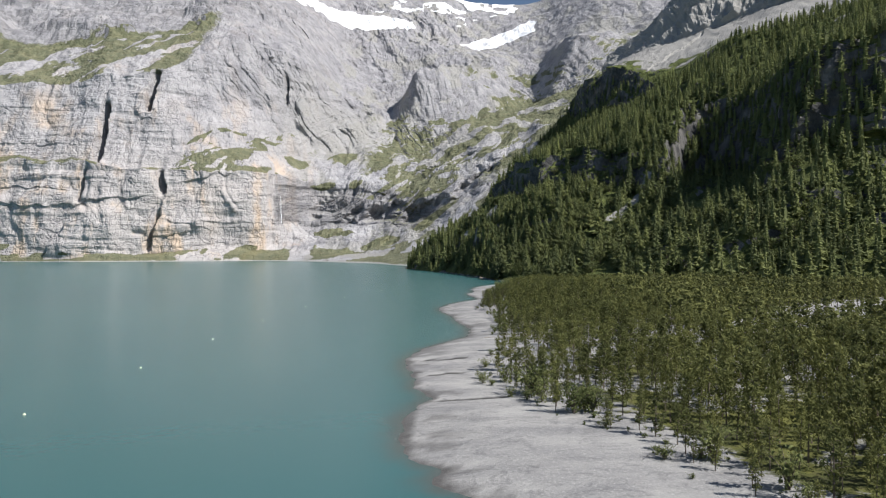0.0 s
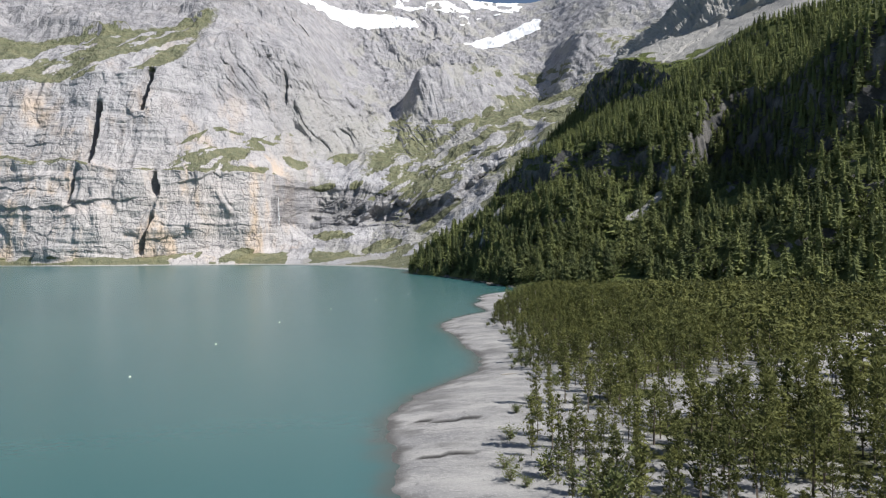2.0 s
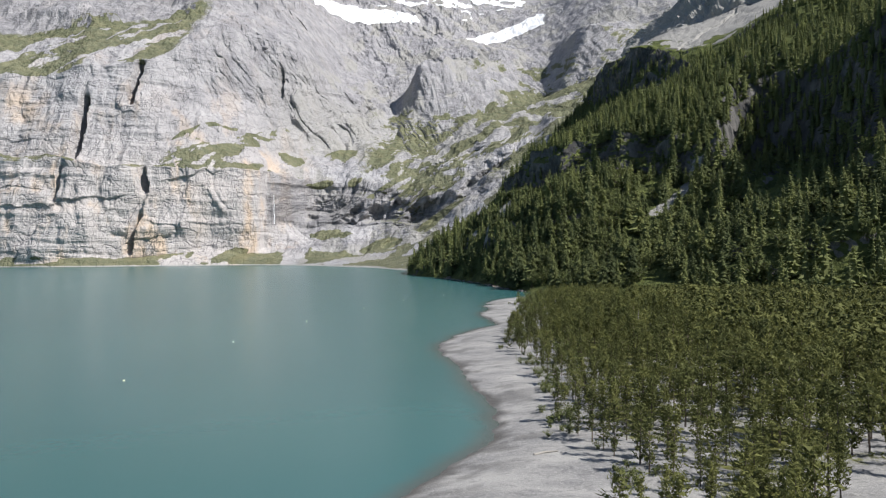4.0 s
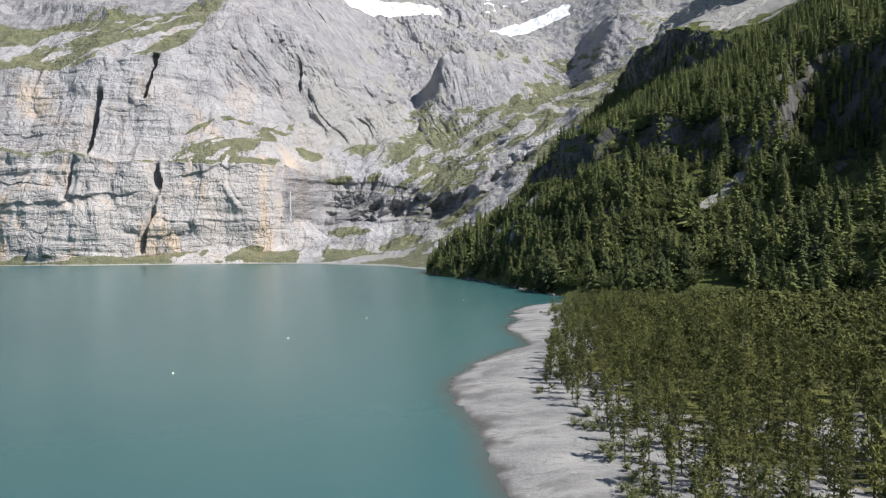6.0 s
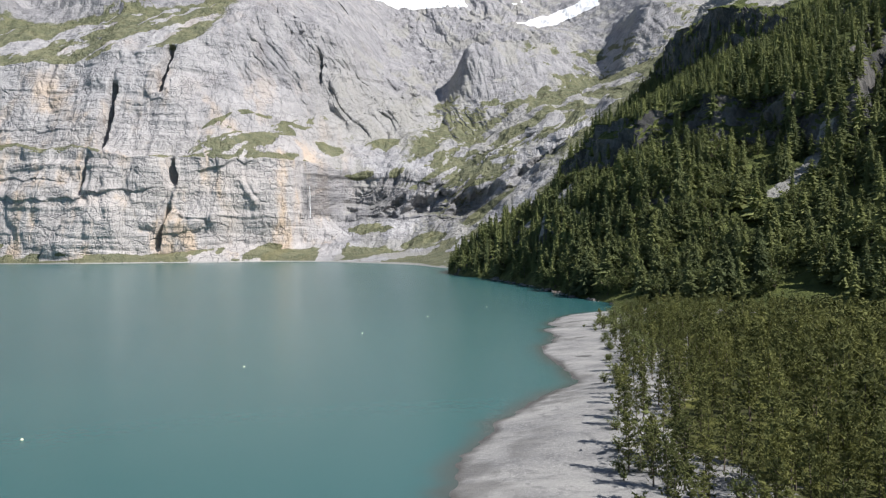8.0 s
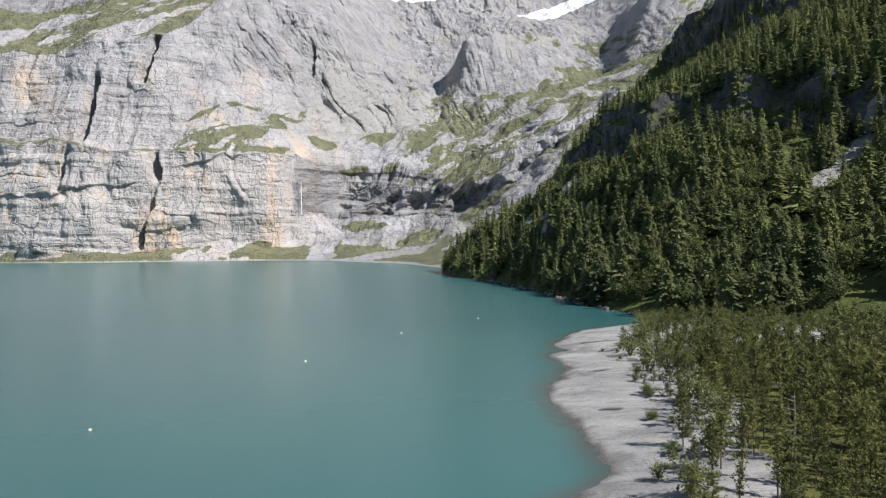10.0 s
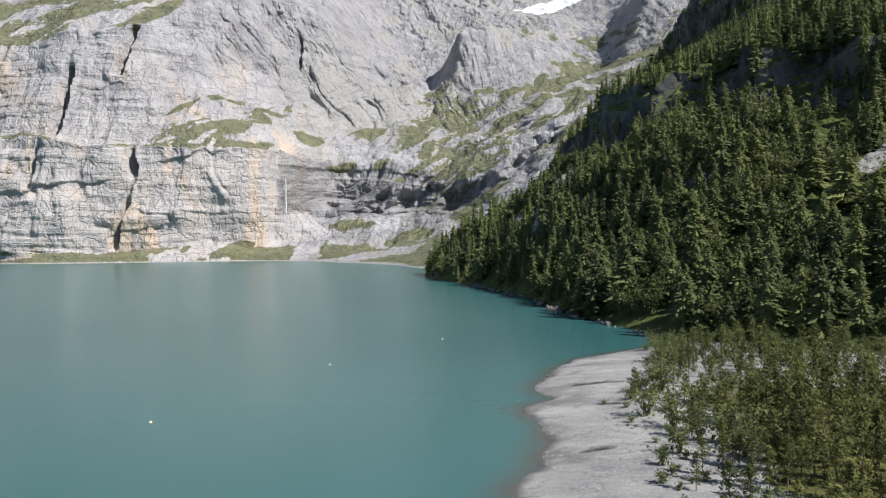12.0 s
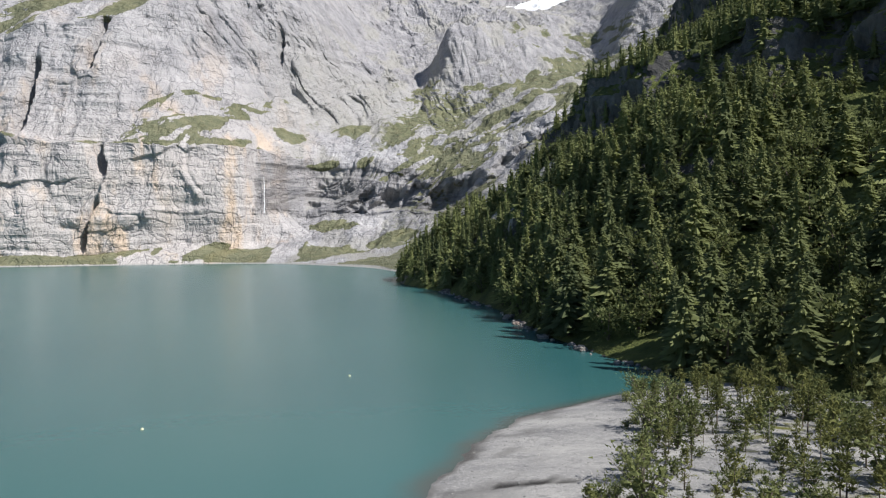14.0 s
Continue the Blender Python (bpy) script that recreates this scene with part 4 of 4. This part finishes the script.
def wood_stuff(name, label, kind, places, heights, leaves, seed, variants=16):
    """A wood too large to count: many trees in one mesh, their trunks in another."""
    rng = np.random.default_rng(seed)
    kinds = [crown_of(rng, kind, 1.0, leaves, False) for i in range(variants)]
    material = kinds[0][2]
    crown_v, crown_f, tone, wood_v, wood_f, nc, nw = [], [], [], [], [], 0, 0
    pick = rng.integers(0, variants, len(places))
    turn, hue, girth = rng.uniform(0, 2 * np.pi, len(places)), rng.uniform(0, 1, len(places)), rng.uniform(0.9, 1.45, len(places))
    for p, h, i, a, u, g in zip(places, heights, pick, turn, hue, girth):
        m = np.array(((math.cos(a) * g, -math.sin(a) * g, 0), (math.sin(a) * g, math.cos(a) * g, 0), (0, 0, 1))) * h
        (wv, wf), (cv, cf), _ = kinds[i]
        crown_v.append(cv @ m.T + p)
        crown_f.append(cf + nc)
        nc += len(cv)
        tone.append(np.full(len(cv), u))
        wood_v.append(wv @ m.T + p)
        wood_f.append(wf + nw)
        nw += len(wv)
    crown = tagged(new(name, mesh_of(name, np.concatenate(crown_v), np.concatenate(crown_f), material, {"tone": np.concatenate(tone)})), label, "shrubs" if name == "undergrowth" else "forest", kind="stuff")
    trunks = new("trunks", mesh_of("trunks", np.concatenate(wood_v), np.concatenate(wood_f), BARK))
    trunks.parent = crown


def spaced(xy, gap):
    """Numbers of the places that keep the gap from those before them."""
    cell, keep = {}, []
    for i, (x, y) in enumerate(xy):
        key = (int(x // gap), int(y // gap))
        near = [cell[k] for k in ((key[0] + a, key[1] + b) for a in (-1, 0, 1) for b in (-1, 0, 1)) if k in cell]
        if all((x - xy[j][0]) ** 2 + (y - xy[j][1]) ** 2 > (0.75 * gap) ** 2 for j in near):
            cell[key] = i
            keep.append(i)
    return keep


def delta_woods():
    rng = np.random.default_rng(5)
    xy = np.stack([rng.uniform(5, 330, 52000), rng.uniform(20, 545, 52000)], 1)
    x, y = xy.T
    wood = x - tree_line(y)
    toe = np.interp(y, [p[1] for p in TOE[:8]], [p[0] for p in TOE[:8]])
    dense = 0.80 + 0.6 * fbm(x / 30, y / 30, 0, 3, 0.5, 301) - 0.15 * smooth(y, 260, 290) * (1 - smooth(y, 410, 440))
    dense *= smooth(wood, -2, 6) * 0.2 + 0.8
    dense *= (1 - 0.94 * wash(x, y)) * (1 - 0.35 * (1 - smooth(y, 150, 210)) * smooth(fbm(x / 11, y / 11, 0, 3, 0.5, 302), -0.2, 0.3)) * (1 - 0.1 * smooth(y, 425, 455)) * (1 - 0.1 * (1 - smooth(y, 90, 150)))
    dense = np.maximum(dense, 0.75 * (1 - smooth(y, 150, 175)) * (1 - 0.9 * wash(x, y)))
    ok = (rng.uniform(0, 1, len(x)) < dense) & (wood > 0) & (x < toe + 16) & (x < 0.75 * y + 45)
    xy = xy[ok]
    south = xy[:, 1] < 425
    xy = np.concatenate([xy[south][spaced(xy[south], 3.7)], xy[~south][spaced(xy[~south], 3.3)]])
    x, y = xy.T
    h = rng.uniform(5.0, 10.0, len(x)) * (0.8 + 0.3 * smooth(x - tree_line(y), 0, 30)) * (1 - 0.25 * smooth(y, 420, 460))
    return np.stack([x, y, ground_z(x, y) - 0.1], 1), h


def place_delta_trees():
    rng = np.random.default_rng(9)
    places, h = delta_woods()
    edge = places[:, 0] - tree_line(places[:, 1])
    order = np.argsort(edge + 0.02 * np.abs(places[:, 1] - 250))
    near = [int(i) for i in order if 50 < places[i, 1] < 545][:280]
    models = {"pine": [tree_thing("pine", 50 + i, 9.0, 560, "slender mountain pine with a ragged green crown on gravel") for i in range(9)],
              "willow": [tree_thing("willow", 80 + i, 4.6, 480, "pale green bushy willow on the gravel beach") for i in range(5)]}
    used = set()
    for i in near:
        kind = "willow" if rng.uniform() < 0.16 + 0.55 * (places[i, 1] > 425) else "pine"
        k = int(rng.integers(len(models[kind])))
        s = h[i] / 9.0 if kind == "pine" else rng.uniform(0.35, 1.3)
        m = pose(*places[i], 0, 0, rng.uniform(0, 360)) @ Matrix.Diagonal((s * rng.uniform(0.9, 1.25), s * rng.uniform(0.9, 1.25), s, 1))
        if (kind, k) in used:
            copy_thing(models[kind][k], m).matrix_basis = m
        else:
            models[kind][k].matrix_basis = m
            used.add((kind, k))
    for x, y, s in ((17.0, 123.5, 1.25), (22.5, 108.5, 1.1), (12.5, 138, 0.9), (19.5, 117, 0.7), (21.5, 316, 1.3), (24, 309, 0.6), (33, 425, 0.6), (45, 476, 0.75), (53, 517, 0.8)):
        m = pose(x, y, float(ground_z(np.array(x), np.array(y))) - 0.05, 0, 0, 70 * x) @ Matrix.Diagonal((1.1 * s, 1.1 * s, s, 1))
        ob = copy_thing(models["willow"][int(y) % 5], m)
        ob.matrix_basis = m
        tagged(ob, "large rounded grey-green willow at the edge of the wood")
    for y in rng.uniform(70, 520, 80):
        x = float(tree_line(y)) + rng.uniform(-3.5, 2.5)
        s = rng.uniform(0.18, 0.5)
        m = pose(x, y, float(ground_z(np.array(x), np.array(y))) - 0.05, 0, 0, rng.uniform(0, 360)) @ Matrix.Diagonal((1.5 * s, 1.5 * s, s, 1))
        ob = copy_thing(models["willow"][int(rng.integers(5))], m)
        ob.matrix_basis = m
        tagged(ob, "low pale green willow shrub on open gravel")
    taken = set(near)
    rest = np.array([i for i in range(len(places)) if i not in taken])
    by = (edge[rest] < 55) | (np.hypot(places[rest, 0], places[rest, 1]) < 190)
    close, deep = rest[by], rest[~by]
    scrub = close[(places[close, 1] > 425) & (rng.uniform(0, 1, len(close)) < 0.5)]
    close = np.setdiff1d(close, scrub)
    wood_stuff("willow_scrub", "grey-green willow and alder scrub on coarse gravel", "willow", places[scrub], rng.uniform(0.35, 0.75, len(scrub)) * h[scrub], 380, 23)
    n = 900
    low_y = rng.uniform(60, 470, n)
    low_x = tree_line(low_y) + rng.uniform(0, 1, n) ** 1.6 * 90 - 1
    open_bed = wash(low_x, low_y)
    low = (rng.uniform(0, 1, n) > 0.8 * open_bed) & (fbm(low_x / 14, low_y / 14, 0, 3, 0.5, 303) > -0.25) & (low_x < 0.72 * low_y + 40)
    bushes = np.stack([low_x, low_y, ground_z(low_x, low_y) - 0.05], 1)[low]
    wood_stuff("undergrowth", "low dark shrubs and seedlings under the pines", "willow", bushes, rng.uniform(0.5, 1.5, len(bushes)), 70, 24)
    first = close[places[close, 0] < 48]
    close = np.setdiff1d(close, first)
    wood_stuff("pine_wood", "dense young pine wood along the gravel beach", "pine", places[first], h[first], 420, 20)
    wood_stuff("pine_wood", "dense young pine wood on the flat gravel delta", "pine", places[close], h[close], 225, 21)
    wood_stuff("pine_wood", "dense young pine wood towards the hillside", "pine", places[deep], h[deep], 90, 22)


def place_hill_trees():
    rng = np.random.default_rng(13)
    n = 52000
    a = np.stack([HX, HY, HZ], -1)
    area = np.linalg.norm(np.cross(np.diff(a, axis=0)[:, :-1], np.diff(a, axis=1)[:-1]), axis=-1)
    pick = rng.choice(area.size, n, p=(area / area.sum()).ravel())
    i, j = np.unravel_index(pick, area.shape)
    f, g = rng.uniform(0, 1, (2, n, 1))
    p = (a[i, j] * (1 - f) + a[i + 1, j] * f) * (1 - g) + (a[i, j + 1] * (1 - f) + a[i + 1, j + 1] * f) * g
    up, line = HUP[i, j], HL[i, j]
    dense = smooth(up, 0.40, 0.60) * (0.82 + 0.6 * fbm(p[:, 0] / 45, p[:, 1] / 45, 0, 3, 0.5, 401))
    dense = np.maximum(dense, 0.14 + 0.45 * smooth(p[:, 0], 235, 260) * (1 - smooth(p[:, 1], 690, 780)))
    band = smooth(p[:, 1], 660, 700) * (1 - smooth(p[:, 1], 940, 1010))
    dense *= 1 - 0.85 * band * smooth(line, 2.15, 2.3) * (1 - smooth(line, 2.75, 2.95))
    dense *= 1 - 0.9 * smooth(gully(p[:, 0], p[:, 1]), 0.3, 0.8)
    dense *= 1 - smooth(line + 0.35 * smooth(p[:, 1], 860, 960), 4.85, 5.0) * (0.2 + 0.8 * smooth(p[:, 1], 820, 920))
    dense *= (1 - bare_rock(p[:, 0], p[:, 1])) * (1 - smooth(line, 5.9, 6.1))
    ok = (rng.uniform(0, 1, n) < dense) & (p[:, 2] > 1.0) & (p[:, 0] < 800) & (p[:, 1] > 300) & (p[:, 0] < 0.75 * p[:, 1] + 40)
    p = p[ok]
    close = (p[:, 0] < 200) & (p[:, 1] < 720)
    p = np.concatenate([p[close][spaced(p[close][:, :2], 5.2)], p[~close][spaced(p[~close][:, :2] + 0.35 * p[~close][:, 2:3], 6.8)]])
    p[:, 2] -= 0.4
    h = (9 + 16 * rng.beta(2, 2.2, len(p))) * (1 - 0.3 * smooth(p[:, 2], 120, 300))
    cliff_foot = np.interp(p[:, 1], [q[1] for q in FOOT[6:12]], [q[0] for q in FOOT[6:12]])
    h *= 1 - 0.45 * (p[:, 1] > 660) * (p[:, 1] < 960) * smooth(p[:, 0] - cliff_foot, -34, -8) * (1 - smooth(p[:, 0] - cliff_foot, 2, 8))
    near = (p[:, 0] < 150) & (p[:, 1] < 640) & (p[:, 1] > 480)
    mid = (p[:, 0] < 230) & (p[:, 1] < 760) & (p[:, 1] > 440) & ~near
    leafy = (rng.uniform(0, 1, len(p)) < 0.20 + 0.20 * near) & (p[:, 2] < 110)
    for mask, kind, leaves, label in (
            (near & ~leafy, "spruce", 420, "tall dark green spruces on the hillside by the shore"),
            (mid & ~leafy, "spruce", 120, "tall green spruces halfway up the hillside"),
            (~near & ~mid & ~leafy, "spruce", 56, "dense dark spruce forest on the steep hillside above the lake"),
            (near & leafy, "willow", 640, "light green broadleaf trees among the spruces"),
            (~near & leafy, "willow", 190, "light green broadleaf trees on the lower hillside")):
        wood_stuff("spruce_wood" if kind == "spruce" else "broadleaf_wood", label, kind, p[mask], h[mask] * (1 if kind == "spruce" else 0.66), leaves, 31)


place_delta_trees()
place_hill_trees()


# ---- stones, rocks and the waterfall ----
def boulder_mesh(seed, squash=0.7):
    bm = bmesh.new()
    bmesh.ops.create_icosphere(bm, subdivisions=2, radius=1.0)
    co = np.array([v.co for v in bm.verts])
    d = 1 + 0.28 * fbm(co[:, 0] * 1.1 + seed, co[:, 1] * 1.1, co[:, 2] * 1.1, 3, 0.5, 500 + seed)
    co = np.round(co * d[:, None] * 3.2) / 3.2 * 0.5 + co * d[:, None] * 0.5
    for v, c in zip(bm.verts, co):
        v.co = c * (1, 1, squash)
    me = bpy.data.meshes.new("boulder")
    bm.to_mesh(me)
    bm.free()
    me.materials.append(STONE)
    return me


def cobble_material():
    k = Mat("cobble", 0.9)
    k.base(k.mix(k.island(), (0.16, 0.16, 0.16), (0.36, 0.355, 0.34)))
    return k.m


def stone_material():
    k = Mat("shore_stone", 0.9)
    tone = k.mix(k.step(k.noise(0.5, 5, 0.7), 0.35, 0.65), (0.09, 0.09, 0.088), (0.30, 0.29, 0.275))
    rand = k.n.new("ShaderNodeObjectInfo").outputs["Random"]
    tone = k.mix(k.math("MULTIPLY", k.step(rand, 0.75, 1.0), 0.5), tone, (0.34, 0.25, 0.20))
    k.base(tone)
    k.bump(k.noise(1.5, 5, 0.75), 0.8, 0.3)
    return k.m


STONE = stone_material()
COBBLE = cobble_material()


def shore_boulders():
    rng = np.random.default_rng(41)
    meshes = [boulder_mesh(i) for i in range(6)]
    ys = np.concatenate([rng.uniform(538, 640, 55), rng.uniform(640, 790, 40)])
    line_y, line_x = [p[1] for p in TOE[6:12]], [p[0] for p in TOE[6:12]]
    for y in ys:
        x = float(np.interp(y, line_y, line_x)) + rng.uniform(-2.5, 2.0)
        s = rng.uniform(0, 1) ** 2 * 1.3 + 0.3
        ob = tagged(new("boulder", meshes[int(rng.integers(6))]), "weathered grey boulder at the foot of the wooded shore", "boulder", group="boulders along the wooded shore")
        ob.matrix_world = pose(x, y, 0.15 * s, rng.uniform(-20, 20), rng.uniform(-20, 20), rng.uniform(0, 360)) @ Matrix.Diagonal((s * 1.2, s, s, 1))
    ob = tagged(new("boulder", meshes[2]), "large pale rock slab jutting into the lake", "boulder")
    ob.matrix_world = pose(2, 778, 0.6, 4, -8, 70) @ Matrix.Diagonal((7.5, 4.0, 2.6, 1))


def gravel_stones():
    """Cobbles strewn over the beach and between the bushes."""
    rng = np.random.default_rng(43)
    n = 3600
    y = rng.uniform(425, 535, n)
    off = rng.uniform(0, 1, n) ** 1.3 * (14 + 60 * smooth(y, 420, 470))
    x = shore_x(y) + 1.0 + off
    z = ground_z(x, y)
    size = 0.05 + 0.15 * rng.uniform(0, 1, n) ** 4
    base = np.array([(1, 0, 0), (0.25, 0.95, 0), (-0.85, 0.5, 0), (-0.7, -0.65, 0), (0.35, -0.9, 0), (0.1, 0.05, 0.75)], float)
    tri = np.array([(0, 1, 5), (1, 2, 5), (2, 3, 5), (3, 4, 5), (4, 0, 5)])
    a = rng.uniform(0, 2 * np.pi, n)
    c, s = np.cos(a), np.sin(a)
    v = base[None] * size[:, None, None] * rng.uniform(0.75, 1.3, (n, 6, 1))
    v = np.stack([v[..., 0] * c[:, None] - v[..., 1] * s[:, None], v[..., 0] * s[:, None] + v[..., 1] * c[:, None], v[..., 2]], -1)
    v += np.stack([x, y, z - 0.01], -1)[:, None]
    f = (tri[None] + 6 * np.arange(n)[:, None, None]).reshape(-1, 3)
    tagged(new("cobbles", mesh_of("cobbles", v.reshape(-1, 3), f, COBBLE)), "pale cobbles scattered over the gravel beach", "stones", kind="stuff")


def waterfall():
    """A thin fall over the dark bedded cliff."""
    k = Mat("falling_water", 0.5)
    k.base(k.mix(k.noise(0.6, 4, 0.7, (1, 1, 0.2)), (0.55, 0.57, 0.60), (0.85, 0.87, 0.90)))
    rows = []
    for z in np.linspace(146, 84, 22):
        x = -366 - 0.05 * (z - 110) + 0.8 * float(value_noise(z / 9, 0.3))
        near = (np.abs(MX - x) < 9) & (np.abs(MZ - z) < 9)
        rows.append((x, float(MY[near].min()) - 1.0 if near.any() else 1690.0, z))
    rows = np.array(rows)
    rows[:, 1] = np.minimum.accumulate(np.convolve(np.pad(rows[:, 1], 2, mode="edge"), np.ones(5) / 5, "valid"))
    wide = np.linspace(0.45, 0.95, len(rows))[:, None] * np.array((1, 0, 0))
    ring = np.stack([rows - wide, rows + (0, -0.8, 0), rows + wide], 1)
    tagged(new("waterfall", mesh_of("waterfall", ring.reshape(-1, 3), grid_faces(len(rows), 3), k.m)), "thin white waterfall down a dark layered cliff", "waterfall")


shore_boulders()
gravel_stones()
waterfall()


def buoy_material():
    k = Mat("buoy_plastic", 0.4)
    k.base(k.mix(k.step(k.noise(2.5, 3, 0.6), 0.45, 0.7), (0.82, 0.80, 0.62), (0.74, 0.70, 0.42)))
    return k.m


def buoy(x, y):
    """A round plastic float with a collar and a ring on top."""
    root = tagged(new("buoy"), "small pale yellow plastic buoy floating on the lake", "buoy", group="buoys on the lake")
    root.matrix_world = pose(x, y, 0.05, 4, -3, 40 * x) @ Matrix.Scale(0.7, 4)
    for name, z, r, tall, sides in (("float", 0.10, 0.34, 0.30, 14), ("collar", 0.10, 0.38, 0.05, 14), ("ring", 0.44, 0.07, 0.06, 8)):
        zs = np.linspace(-1, 1, 7)
        pts = [(0, 0, z + tall * t) for t in zs]
        part = new(name, mesh_of(name, *stem(pts, r * np.sqrt(np.maximum(1 - 0.97 * zs ** 2, 0.02)), sides), BUOY, None, True))
        part.parent = root


BUOY = buoy_material()
BUOYS = ((-70, 114), (-70.3, 158.6), (-70.2, 208), (-69, 261), (-65.2, 323.6), (-55.2, 383.5), (-39.9, 444), (-24.5, 495), (-2.3, 537))
for x, y in BUOYS:
    buoy(x, y)


def weathered_wood():
    k = Mat("weathered_wood", 0.9)
    k.base(k.mix(k.noise(4.0, 4, 0.7, (1, 1, 0.3)), (0.20, 0.19, 0.175), (0.42, 0.40, 0.37)))
    return k.m


GREY_WOOD = weathered_wood()


def dead_tree(x, y, h, seed):
    """A bare, bleached pine."""
    rng = np.random.default_rng(seed)
    root = tagged(new("dead_tree"), "bleached dead pine with bare branches among live pines", "tree", group="dead pines")
    root.matrix_world = pose(x, y, float(ground_z(np.array(x), np.array(y))) - 0.1, rng.uniform(-3, 3), rng.uniform(-3, 3), rng.uniform(0, 360))
    new("trunk", mesh_of("trunk", *stem([(0, 0, 0), (0.05 * h, 0, 0.5 * h), (0.03 * h, 0.02 * h, h)], [0.017 * h, 0.011 * h, 0.002 * h], 6), GREY_WOOD)).parent = root
    for i in range(11):
        z, a, r = h * (0.25 + 0.065 * i), rng.uniform(0, 6.28), h * rng.uniform(0.07, 0.16) * (1.1 - 0.07 * i)
        tip = (math.cos(a) * r, math.sin(a) * r, z + r * rng.uniform(-0.1, 0.6))
        new("branch", mesh_of("branch", *stem([(0.04 * h, 0, z), tip], [0.006 * h, 0.002 * h], 4), GREY_WOOD)).parent = root


def driftwood(x, y, length, turn):
    v, f = stem([(-length / 2, 0, 0), (0, 0.08 * length, 0.03), (length / 2, 0, 0)], [0.17, 0.14, 0.07], 7)
    ob = tagged(new("driftwood_log", mesh_of("log", v, f, GREY_WOOD)), "bleached driftwood log lying on the gravel", "log", group="driftwood on the beach")
    ob.matrix_world = pose(x, y, float(ground_z(np.array(x), np.array(y))) + 0.12, 0, 0, turn)


for x, y, h, seed in ((33.5, 158, 9, 1), (47, 118, 8, 2), (52, 300, 9.5, 3), (41, 372, 8, 4), (70, 208, 9, 5), (60, 480, 5.5, 6)):
    dead_tree(x, y, h, seed)
for x, y, length, turn in ((17.5, 300, 3.2, 60), (14, 205, 3.8, 25), (33, 455, 3.0, -20)):
    driftwood(x, y, length, turn)
